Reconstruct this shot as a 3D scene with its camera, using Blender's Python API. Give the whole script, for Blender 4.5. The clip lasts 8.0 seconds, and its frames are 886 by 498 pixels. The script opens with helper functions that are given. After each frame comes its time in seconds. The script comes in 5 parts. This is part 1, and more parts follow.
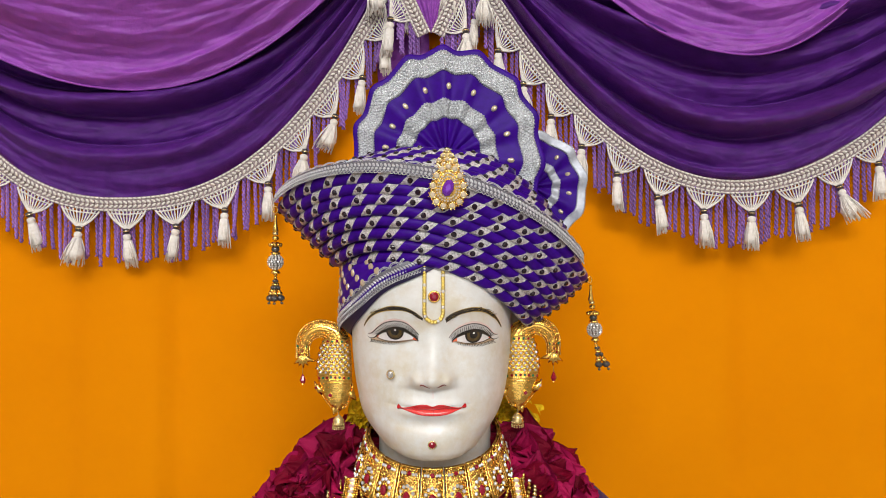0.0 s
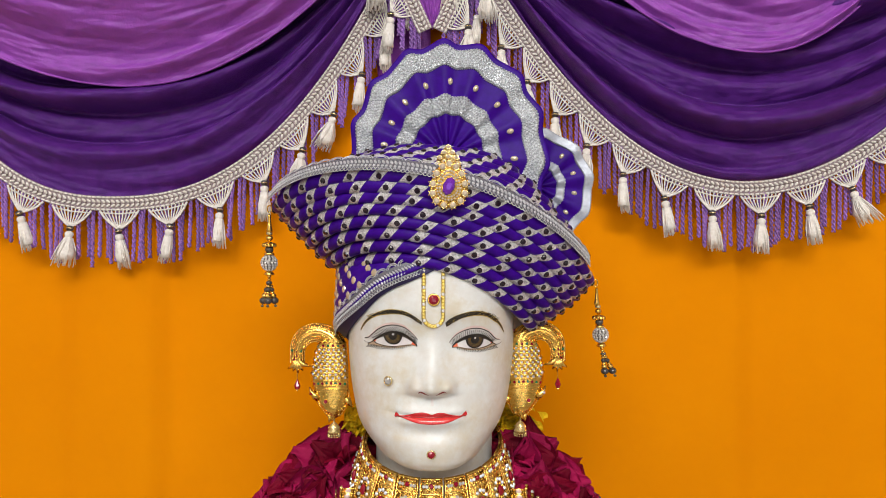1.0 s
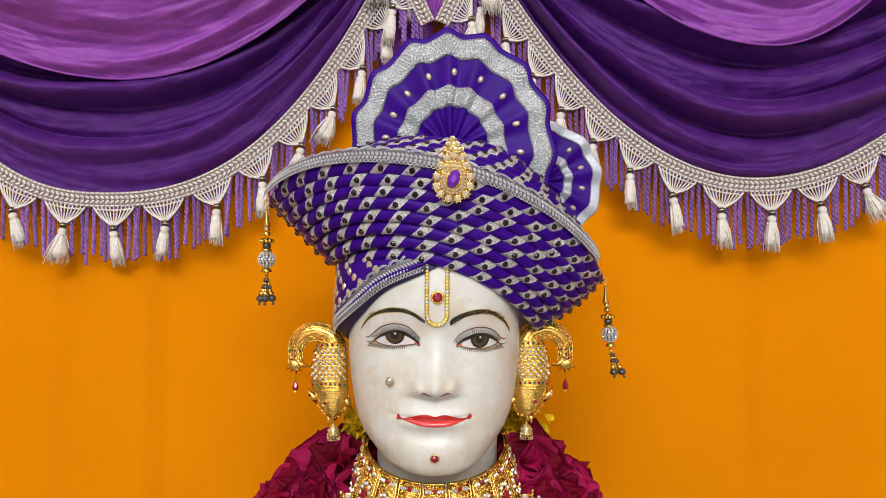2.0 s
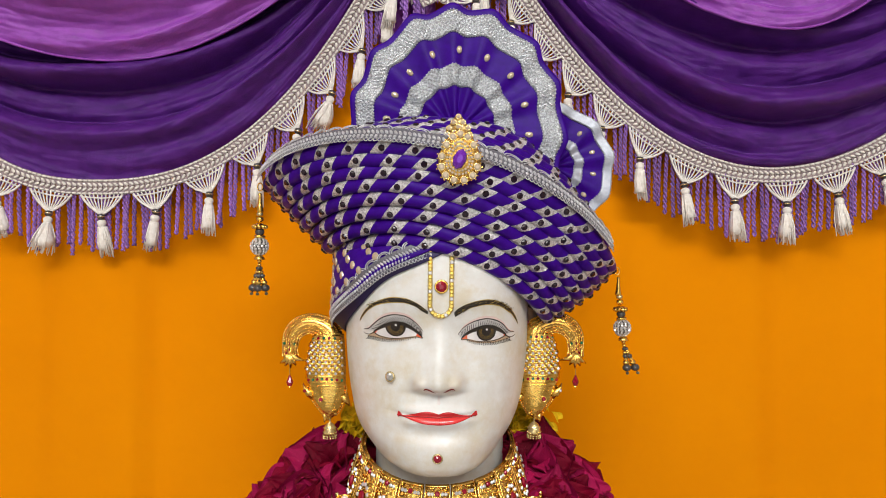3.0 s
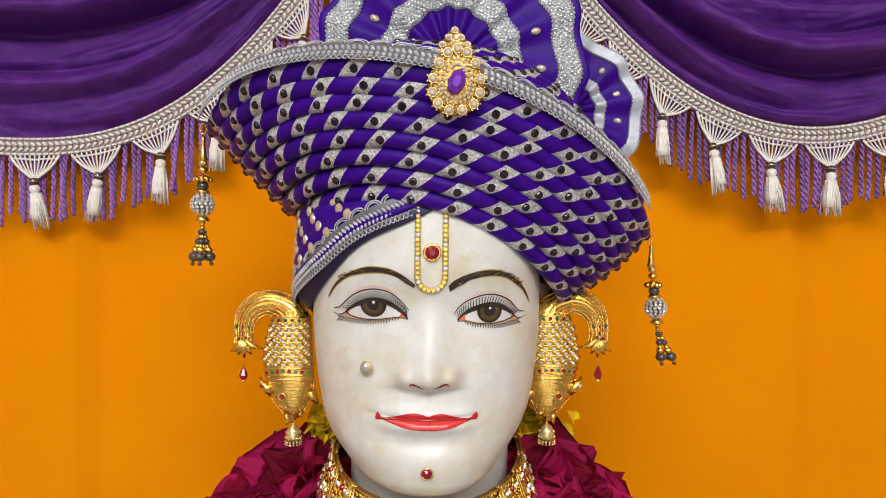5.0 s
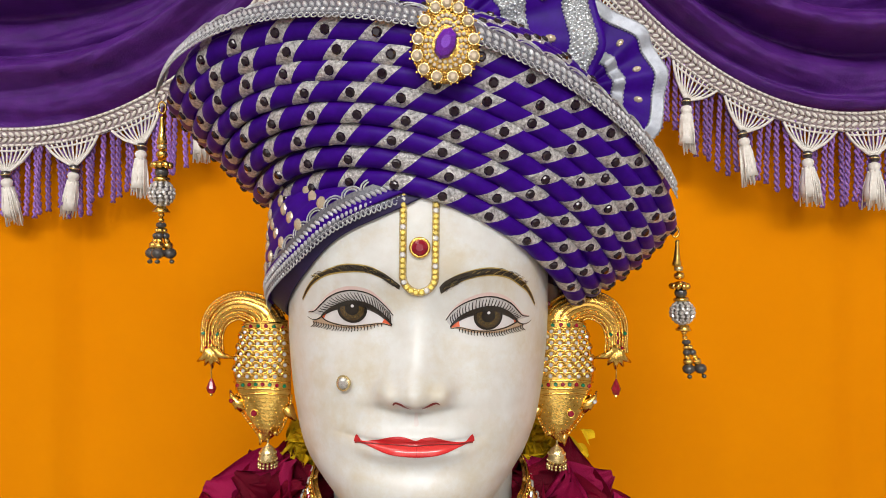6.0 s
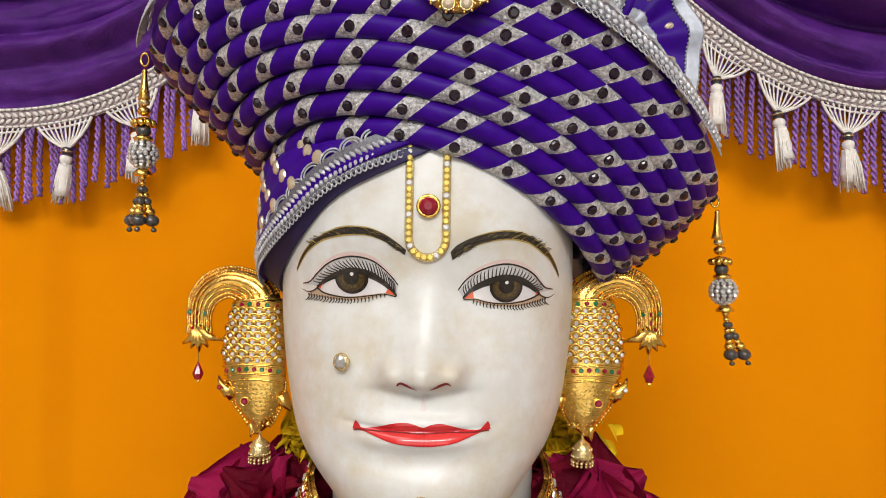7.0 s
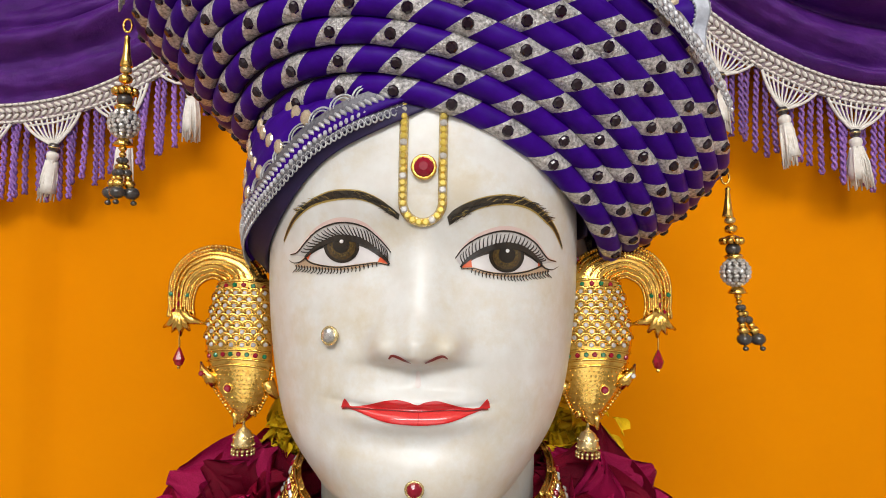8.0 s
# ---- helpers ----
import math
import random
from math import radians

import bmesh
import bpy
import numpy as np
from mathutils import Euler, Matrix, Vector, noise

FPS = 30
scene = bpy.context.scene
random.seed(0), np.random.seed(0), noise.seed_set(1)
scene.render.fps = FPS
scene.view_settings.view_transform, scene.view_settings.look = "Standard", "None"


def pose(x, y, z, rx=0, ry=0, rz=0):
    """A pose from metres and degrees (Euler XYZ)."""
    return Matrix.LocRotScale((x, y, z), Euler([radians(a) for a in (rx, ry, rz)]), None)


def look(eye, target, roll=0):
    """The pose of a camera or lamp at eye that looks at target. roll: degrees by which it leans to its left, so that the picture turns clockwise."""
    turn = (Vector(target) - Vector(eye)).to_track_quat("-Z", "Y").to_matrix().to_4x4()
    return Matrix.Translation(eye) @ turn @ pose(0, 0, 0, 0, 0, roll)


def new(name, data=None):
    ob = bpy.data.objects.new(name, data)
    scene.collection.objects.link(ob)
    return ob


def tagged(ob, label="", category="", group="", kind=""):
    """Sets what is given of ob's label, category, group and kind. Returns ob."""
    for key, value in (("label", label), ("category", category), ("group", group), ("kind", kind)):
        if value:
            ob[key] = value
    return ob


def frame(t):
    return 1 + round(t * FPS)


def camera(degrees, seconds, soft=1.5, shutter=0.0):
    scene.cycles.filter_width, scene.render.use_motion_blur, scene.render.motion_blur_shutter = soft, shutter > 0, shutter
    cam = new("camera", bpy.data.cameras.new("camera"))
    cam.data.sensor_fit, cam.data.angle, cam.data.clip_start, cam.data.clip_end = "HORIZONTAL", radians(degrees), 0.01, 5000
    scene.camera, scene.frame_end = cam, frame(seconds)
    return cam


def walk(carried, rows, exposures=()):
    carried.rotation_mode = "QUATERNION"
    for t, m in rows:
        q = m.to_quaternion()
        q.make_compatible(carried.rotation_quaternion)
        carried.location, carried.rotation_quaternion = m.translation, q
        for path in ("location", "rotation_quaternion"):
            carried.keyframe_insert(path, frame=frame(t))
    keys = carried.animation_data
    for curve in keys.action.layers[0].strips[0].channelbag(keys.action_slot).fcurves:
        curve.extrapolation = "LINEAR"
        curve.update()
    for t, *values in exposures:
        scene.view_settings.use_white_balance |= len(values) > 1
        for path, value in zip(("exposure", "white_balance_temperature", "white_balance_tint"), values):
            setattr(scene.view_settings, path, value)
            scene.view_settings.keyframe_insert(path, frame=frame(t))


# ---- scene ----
cam = camera(62.9, 8.0, soft=0.95)
METRES, EYE, TILT, LEAN, TURN = 0.31, 1.5, 0.0, 0.0, 0.0
ROWS = [
    (0.0, 0.0, 0.0, 0.0, 0.0, 0.0, 0.0),
    (0.5, 0.0026, 0.0374, -0.0001, 0.06, 0.09, -0.17),
    (1.0, 0.0027, 0.0711, -0.0038, 0.12, 0.22, -0.25),
    (1.5, 0.0001, 0.0992, -0.008, 0.12, 0.33, -0.26),
    (3.0, -0.0202, 0.233, -0.0421, -0.07, 0.26, -0.58),
    (3.5, -0.0262, 0.2952, -0.0586, -0.26, 0.06, -0.7),
    (4.0, -0.0502, 0.3597, -0.0784, -0.59, -0.18, -0.71),
    (4.5, -0.0667, 0.4454, -0.0915, -0.87, -0.37, -0.68),
    (5.0, -0.0205, 0.5643, -0.0973, -0.82, -0.45, -0.67),
    (6.5, 0.0201, 0.7979, -0.1314, 1.26, 0.0, -0.69),
    (7.0, 0.0198, 0.8551, -0.1742, 1.55, 0.83, -0.81),
    (7.5, 0.0288, 0.8833, -0.2133, 1.51, 2.02, -0.92),
    (8.0, 0.0212, 0.9136, -0.2454, 1.38, 3.17, -0.92),
]
walk(cam, [(t, pose(0, 0, EYE, TILT, LEAN, TURN) @ pose(METRES * x, METRES * y, METRES * z, 90 + pitch, roll, yaw)) for t, x, y, z, yaw, pitch, roll in ROWS])


# world and lights: a closed shrine room with ceiling panels in front of the figure
world = bpy.data.worlds.new("world")
scene.world = world
world.use_nodes = True
world.node_tree.nodes["Background"].inputs[0].default_value = (1.0, 0.98, 0.95, 1)
world.node_tree.nodes["Background"].inputs[1].default_value = 0.02


def area(name, eye, target, sx, sy, watts, colour):
    d = bpy.data.lights.new(name, "AREA")
    d.shape, d.size, d.size_y, d.energy, d.color = "RECTANGLE", sx, sy, watts, colour
    ob = new(name, d)
    ob.matrix_world = look(eye, target)
    return ob


area("ceiling_panel_lamp", (0.05, -1.5, 2.66), (0.0, 0.7, 1.5), 1.8, 0.5, 53, (1.0, 0.985, 0.96))
area("ceiling_panel_lamp", (-0.75, -0.2, 2.72), (-0.3, 0.6, 1.3), 1.0, 0.5, 5, (1.0, 0.985, 0.96))
# unseen broad fill, added in front to soften shading on face and metal
area("front_fill_light", (0.0, -2.9, 1.5), (0.0, 0.6, 1.45), 3.0, 1.8, 21, (0.97, 0.985, 1.0))


# ---- materials ----
def node(nt, kind, **inputs):
    n = nt.nodes.new(kind)
    for k, v in inputs.items():
        n.inputs[k.replace("_", " ")].default_value = v
    return n


def mat(name, c1, c2=None, rough=0.5, metal=0.0, scale=30.0, bump=0.0, bump_scale=200.0, sheen=0.0, coat=0.0, sss=0.0,
        mix_detail=4.0, stretch=(1, 1, 1), rand=0.0, spec=0.5, weave=0.0, weave_scale=900.0, stain=None, stain_scale=14.0):
    m = bpy.data.materials.new(name)
    m.use_nodes = True
    nt = m.node_tree
    b = nt.nodes["Principled BSDF"]
    b.inputs["Roughness"].default_value = rough
    b.inputs["Metallic"].default_value = metal
    b.inputs["Specular IOR Level"].default_value = spec
    if sheen:
        b.inputs["Sheen Weight"].default_value = sheen
        b.inputs["Sheen Roughness"].default_value = 0.35
        b.inputs["Sheen Tint"].default_value = (*[min(1, x * 2 + 0.25) for x in c1], 1)
    b.inputs["Coat Weight"].default_value = coat
    b.inputs["Coat Roughness"].default_value = 0.08
    if sss:
        b.inputs["Subsurface Weight"].default_value = sss
        b.inputs["Subsurface Radius"].default_value = (0.004, 0.003, 0.0025)
        b.inputs["Subsurface Scale"].default_value = 1.0
    tc = nt.nodes.new("ShaderNodeTexCoord")
    mp = nt.nodes.new("ShaderNodeMapping")
    mp.inputs["Scale"].default_value = stretch
    nt.links.new(tc.outputs["Object"], mp.inputs["Vector"])
    c2 = c2 or tuple(0.75 * x for x in c1)
    n1 = node(nt, "ShaderNodeTexNoise", Scale=scale, Detail=mix_detail, Roughness=0.6)
    nt.links.new(mp.outputs[0], n1.inputs["Vector"])
    ramp = nt.nodes.new("ShaderNodeValToRGB")
    ramp.color_ramp.elements[0].position, ramp.color_ramp.elements[1].position = 0.32, 0.68
    ramp.color_ramp.elements[0].color, ramp.color_ramp.elements[1].color = (*c2, 1), (*c1, 1)
    nt.links.new(n1.outputs["Fac"], ramp.inputs["Fac"])
    col = ramp.outputs["Color"]
    if stain:
        n3 = node(nt, "ShaderNodeTexNoise", Scale=stain_scale, Detail=6.0, Roughness=0.7)
        nt.links.new(tc.outputs["Object"], n3.inputs["Vector"])
        mr3 = nt.nodes.new("ShaderNodeMapRange")
        mr3.inputs["From Min"].default_value, mr3.inputs["From Max"].default_value = 0.46, 0.68
        mx = nt.nodes.new("ShaderNodeMix")
        mx.data_type = "RGBA"
        nt.links.new(n3.outputs["Fac"], mr3.inputs["Value"])
        nt.links.new(mr3.outputs[0], mx.inputs[0])
        nt.links.new(col, mx.inputs[6])
        mx.inputs[7].default_value = (*stain, 1)
        col = mx.outputs[2]
    if rand:
        oi = nt.nodes.new("ShaderNodeObjectInfo")
        hs = nt.nodes.new("ShaderNodeHueSaturation")
        mr = nt.nodes.new("ShaderNodeMapRange")
        mr.inputs["To Min"].default_value, mr.inputs["To Max"].default_value = 1 - rand, 1 + rand
        nt.links.new(oi.outputs["Random"], mr.inputs["Value"])
        nt.links.new(mr.outputs[0], hs.inputs["Value"])
        nt.links.new(col, hs.inputs["Color"])
        col = hs.outputs["Color"]
    nt.links.new(col, b.inputs["Base Color"])
    height = None
    if bump:
        n2 = node(nt, "ShaderNodeTexNoise", Scale=bump_scale, Detail=5.0, Roughness=0.65)
        nt.links.new(mp.outputs[0], n2.inputs["Vector"])
        bp = node(nt, "ShaderNodeBump", Strength=bump, Distance=0.001)
        nt.links.new(n2.outputs["Fac"], bp.inputs["Height"])
        height = bp
    if weave:
        w = node(nt, "ShaderNodeTexVoronoi", Scale=weave_scale)
        nt.links.new(mp.outputs[0], w.inputs["Vector"])
        bp2 = node(nt, "ShaderNodeBump", Strength=weave, Distance=0.0006)
        nt.links.new(w.outputs["Distance"], bp2.inputs["Height"])
        if height:
            nt.links.new(height.outputs[0], bp2.inputs["Normal"])
        height = bp2
    if height:
        nt.links.new(height.outputs[0], b.inputs["Normal"])
    return m


MARBLE = mat("white_marble", (0.735, 0.745, 0.735), (0.65, 0.635, 0.60), rough=0.40, scale=90, bump=0.05, bump_scale=90, sss=0.12, coat=0.06, mix_detail=10.0, stain=(0.62, 0.565, 0.455), stain_scale=38)
ORANGE = mat("orange_cloth", (0.83, 0.272, 0.0012), (0.78, 0.245, 0.001), rough=0.9, scale=5, bump=0.12, bump_scale=1200, spec=0.03)
VELVET = mat("purple_velvet", (0.104, 0.0185, 0.225), (0.060, 0.0095, 0.142), rough=0.40, scale=55, bump=0.8, bump_scale=600, sheen=0.04, spec=0.22, stretch=(1, 1, 1.3), mix_detail=8.0)
LILAC = mat("lilac_satin", (0.33, 0.066, 0.47), (0.23, 0.044, 0.345), rough=0.38, scale=70, bump=0.9, bump_scale=420, sheen=0.08, stretch=(1, 1, 1.4), mix_detail=8.0)
SATIN = mat("violet_satin", (0.043, 0.0022, 0.24), (0.028, 0.0014, 0.17), rough=0.42, scale=140, bump=0.06, bump_scale=900, spec=0.10)
SILVER = mat("silver_lame", (0.98, 0.96, 0.95), (0.30, 0.29, 0.29), rough=0.24, metal=0.35, scale=750, bump=0.8, bump_scale=1500, weave=0.9, weave_scale=1300)
SPANGLE = mat("silver_spangle", (0.66, 0.70, 0.73), (0.34, 0.37, 0.40), rough=0.2, metal=0.6, scale=500)
SEQUIN = mat("silver_sequin_band", (0.62, 0.65, 0.68), (0.16, 0.17, 0.19), rough=0.3, metal=0.45, scale=800, bump=0.8, bump_scale=900, weave=1.0, weave_scale=700)
RIBBON = mat("silver_ribbon", (0.46, 0.49, 0.55), (0.34, 0.36, 0.42), rough=0.4, metal=0.4, scale=300, bump=0.3, bump_scale=1200)
FAINT = mat("faint_pink_paint", (0.72, 0.60, 0.58), (0.71, 0.66, 0.64), rough=0.4, scale=300)
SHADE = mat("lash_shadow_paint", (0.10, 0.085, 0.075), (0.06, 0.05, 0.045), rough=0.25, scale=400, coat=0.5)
RIM = mat("tan_rim_paint", (0.50, 0.36, 0.24), (0.42, 0.28, 0.17), rough=0.3, scale=300, coat=0.4)
GOLDIRIS = mat("gold_iris_paint", (0.13, 0.085, 0.024), (0.030, 0.020, 0.010), rough=0.12, scale=1500, coat=0.9)
LACE = mat("silver_lace", (0.74, 0.75, 0.78), (0.40, 0.41, 0.44), rough=0.28, metal=0.45, scale=700, bump=0.4, bump_scale=1200)
DIMSILVER = mat("lace_backing", (0.20, 0.20, 0.23), (0.10, 0.10, 0.12), rough=0.5, metal=0.3, scale=900, bump=0.3, bump_scale=1200)
NAVY = mat("navy_lining", (0.020, 0.011, 0.075), (0.014, 0.008, 0.05), rough=0.6, scale=100, bump=0.1, bump_scale=800)
GOLD = mat("gold", (0.98, 0.68, 0.19), (0.74, 0.45, 0.09), rough=0.17, metal=1.0, scale=420, bump=0.2, bump_scale=700, mix_detail=6.0)
ANTIQUE = mat("antique_gold", (0.72, 0.47, 0.13), (0.32, 0.18, 0.04), rough=0.26, metal=0.95, scale=500, bump=0.4, bump_scale=800)
PALEGOLD = mat("pale_gold", (0.90, 0.75, 0.42), (0.66, 0.50, 0.20), rough=0.24, metal=0.86, scale=350, bump=0.25, bump_scale=900)
CREAM = mat("cream_cotton", (0.88, 0.85, 0.80), (0.70, 0.65, 0.59), rough=0.85, scale=350, bump=0.4, bump_scale=900, spec=0.15)
THREAD = mat("white_thread", (0.90, 0.87, 0.82), (0.76, 0.71, 0.64), rough=0.7, scale=300, bump=0.2, bump_scale=900, spec=0.2)
STRAND = mat("violet_cord", (0.40, 0.20, 0.58), (0.14, 0.055, 0.27), rough=0.5, scale=420, bump=0.2, bump_scale=900, rand=0.3)
ROSE = mat("rose_petal", (0.21, 0.002, 0.024), (0.09, 0.001, 0.008), rough=0.5, scale=60, bump=0.4, bump_scale=200, spec=0.10, rand=0.45, mix_detail=8.0)
PINK = mat("pink_rose_petal", (0.42, 0.012, 0.10), (0.24, 0.003, 0.035), rough=0.5, scale=60, bump=0.4, bump_scale=200, spec=0.10, rand=0.3, mix_detail=8.0)
YELLOW = mat("yellow_petal", (0.80, 0.55, 0.015), (0.62, 0.38, 0.008), rough=0.6, scale=90, bump=0.2, rand=0.25, spec=0.1)
ROBE = mat("blue_velvet", (0.018, 0.010, 0.15), (0.010, 0.006, 0.09), rough=0.6, scale=60, sheen=0.2)
RUBY = mat("ruby", (0.36, 0.006, 0.030), (0.16, 0.002, 0.012), rough=0.16, scale=500, coat=0.25, spec=0.5)
EMERALD = mat("emerald", (0.01, 0.20, 0.085), (0.005, 0.11, 0.045), rough=0.08, scale=500, coat=1.0, spec=0.8)
CLEAR = mat("clear_stone", (0.92, 0.91, 0.89), (0.40, 0.38, 0.35), rough=0.08, metal=0.45, scale=1300, coat=0.6, spec=0.7)
BRILLIANT = mat("brilliant_stone", (0.90, 0.90, 0.88), (0.10, 0.10, 0.10), rough=0.06, metal=0.5, scale=520, coat=0.6, mix_detail=2.0)
CHAMPAGNE = mat("champagne_stone", (0.78, 0.68, 0.52), (0.42, 0.32, 0.20), rough=0.2, metal=0.4, scale=900, coat=0.3, spec=0.6)
CITRINE = mat("yellow_stone", (0.92, 0.74, 0.16), (0.62, 0.42, 0.04), rough=0.12, metal=0.5, scale=700, coat=1.0, spec=0.9, rand=0.25)
JET = mat("dark_stone", (0.020, 0.008, 0.018), (0.008, 0.003, 0.008), rough=0.12, scale=600, coat=0.2, spec=0.5)
AMETHYST = mat("amethyst", (0.30, 0.04, 0.70), (0.05, 0.003, 0.20), rough=0.05, metal=0.3, scale=420, coat=0.5, spec=0.5)
STEEL = mat("dark_metal_bead", (0.20, 0.19, 0.18), (0.10, 0.09, 0.09), rough=0.3, metal=0.9, scale=400)
OPAL = mat("smoky_bead", (0.090, 0.065, 0.050), (0.020, 0.035, 0.045), rough=0.1, scale=300, coat=0.6)
GREY_LID = mat("grey_lid_paint", (0.58, 0.56, 0.55), (0.50, 0.48, 0.47), rough=0.25, scale=200, coat=0.5)
BLACK = mat("black_paint", (0.012, 0.009, 0.008), (0.03, 0.022, 0.015), rough=0.25, scale=500, coat=0.5)
BROWP = mat("brow_paint", (0.040, 0.027, 0.010), (0.007, 0.005, 0.004), rough=0.3, scale=420, coat=0.4, bump=0.6, bump_scale=600, stretch=(1, 1, 4))
OCHRE = mat("ochre_paint", (0.50, 0.37, 0.10), (0.34, 0.23, 0.05), rough=0.35, scale=300)
RED = mat("red_paint", (0.58, 0.012, 0.016), (0.46, 0.008, 0.012), rough=0.18, scale=120, coat=0.7)
ROSY = mat("rosy_paint", (0.76, 0.048, 0.046), (0.68, 0.026, 0.028), rough=0.2, scale=120, coat=0.7)
DARKRED = mat("dark_red_paint", (0.22, 0.02, 0.018), (0.15, 0.012, 0.012), rough=0.3, scale=300)
BLUSH = mat("blush_paint", (0.68, 0.48, 0.44), (0.66, 0.54, 0.50), rough=0.3, scale=100, coat=0.2)
CORAL = mat("coral_paint", (0.80, 0.16, 0.06), (0.70, 0.12, 0.05), rough=0.25, scale=200, coat=0.4)
EYEWHITE = mat("eye_white_paint", (0.74, 0.72, 0.72), (0.66, 0.63, 0.64), rough=0.15, scale=150, coat=0.8)
IRIS = mat("brown_iris_paint", (0.090, 0.055, 0.020), (0.035, 0.022, 0.010), rough=0.12, scale=900, coat=0.9)
IRISDARK = mat("dark_iris_paint", (0.030, 0.020, 0.010), (0.015, 0.011, 0.007), rough=0.12, scale=900, coat=0.9)
PLASTER = mat("wall_plaster", (0.66, 0.63, 0.58), (0.60, 0.57, 0.52), rough=0.8, scale=3, bump=0.05)
FLOORM = mat("floor_marble", (0.55, 0.51, 0.46), (0.45, 0.41, 0.37), rough=0.25, scale=4)


# ---- mesh helpers ----
def mesh_ob(name, verts, faces, mats, parent=None, label="", smooth=True, slots=None):
    me = bpy.data.meshes.new(name)
    me.from_pydata([tuple(v) for v in verts], [], faces)
    for m in (mats if isinstance(mats, (list, tuple)) else [mats]):
        me.materials.append(m)
    if slots is not None:
        me.polygons.foreach_set("material_index", slots)
    if smooth:
        me.polygons.foreach_set("use_smooth", [True] * len(me.polygons))
    me.validate()
    ob = new(name, me)
    if parent:
        ob.parent = parent
    if label:
        ob["label"] = label
    return ob


def put(me, name, m, parent, label=""):
    ob = new(name, me)
    ob.parent = parent
    ob.matrix_basis = m
    if label:
        ob["label"] = label
    return ob


def thing(name, label, category, group="", kind="", at=(0, 0, 0)):
    ob = new(name)
    ob.location = at
    ob.empty_display_size = 0.01
    return tagged(ob, label, category, group, kind)


def grid(n, m, closed=False):
    """Faces of a grid of n rows by m columns; closed joins the last column to the first."""
    f = []
    for i in range(n - 1):
        for j in range(m if closed else m - 1):
            k = (j + 1) % m
            f.append((i * m + j, i * m + k, (i + 1) * m + k, (i + 1) * m + j))
    return f


def tube(points, radius, sides=8, closed=False, flat=1.0):
    """Verts and faces of a tube along points; radius a number or a function of 0..1."""
    pts = [Vector(p) for p in points]
    n = len(pts)
    verts = []
    up = Vector((0, 1, 0))
    for i, p in enumerate(pts):
        a, b = (pts[i - 1], pts[(i + 1) % n]) if closed else (pts[max(i - 1, 0)], pts[min(i + 1, n - 1)])
        t = (b - a).normalized()
        s = t.cross(up)
        s = s.normalized() if s.length > 1e-4 else Vector((1, 0, 0))
        o = s.cross(t).normalized()
        r = radius(i / max(n - 1, 1)) if callable(radius) else radius
        for j in range(sides):
            w = 2 * math.pi * j / sides
            verts.append(p + s * (r * math.cos(w)) + o * (r * flat * math.sin(w)))
    faces = grid(n, sides, True)
    if closed:
        faces += [((n - 1) * sides + j, (n - 1) * sides + (j + 1) % sides, (j + 1) % sides, j) for j in range(sides)]
    else:
        faces += [tuple(range(sides))[::-1], tuple((n - 1) * sides + j for j in range(sides))]
    return verts, faces


def lathe(profile, sides=14):
    """A turned solid about z from (radius, z) pairs."""
    verts, faces = [], []
    for r, z in profile:
        for j in range(sides):
            w = 2 * math.pi * j / sides
            verts.append(Vector((r * math.cos(w), r * math.sin(w), z)))
    faces = grid(len(profile), sides, True)
    faces += [tuple(range(sides))[::-1], tuple((len(profile) - 1) * sides + j for j in range(sides))]
    return verts, faces


class Build:
    """Collects pieces into one mesh, with a material slot for each."""
    def __init__(self):
        self.v, self.f, self.s = [], [], []

    def add(self, vf, slot=0, m=None):
        v, f = vf
        o = len(self.v)
        self.v += [m @ Vector(p) for p in v] if m else [Vector(p) for p in v]
        self.f += [tuple(o + i for i in q) for q in f]
        self.s += [slot] * len(f)
        return self

    def ob(self, name, mats, parent=None, label="", smooth=True):
        return mesh_ob(name, self.v, self.f, mats, parent, label, smooth, self.s)


def smooth_table(table):
    """A smooth curve through (x, value) pairs, sorted by x."""
    xs, ys = np.array([a for a, b in table], float), np.array([b for a, b in table], float)
    d = np.gradient(ys, xs)

    def at(x):
        x = min(max(x, xs[0]), xs[-1])
        i = min(max(int(np.searchsorted(xs, x)) - 1, 0), len(xs) - 2)
        h = xs[i + 1] - xs[i]
        t = (x - xs[i]) / h
        return float((2*t**3 - 3*t**2 + 1) * ys[i] + (t**3 - 2*t**2 + t) * h * d[i] + (-2*t**3 + 3*t**2) * ys[i+1] + (t**3 - t**2) * h * d[i+1])
    return at


# ---- room ----
def slab(name, a, b, material, label):
    (x0, y0, z0), (x1, y1, z1) = a, b
    v = [(x, y, z) for x in (x0, x1) for y in (y0, y1) for z in (z0, z1)]
    f = [(0, 1, 3, 2), (4, 6, 7, 5), (0, 4, 5, 1), (2, 3, 7, 6), (0, 2, 6, 4), (1, 5, 7, 3)]
    return tagged(mesh_ob(name, v, f, material, smooth=False), label, name.split("_")[0], kind="structure")


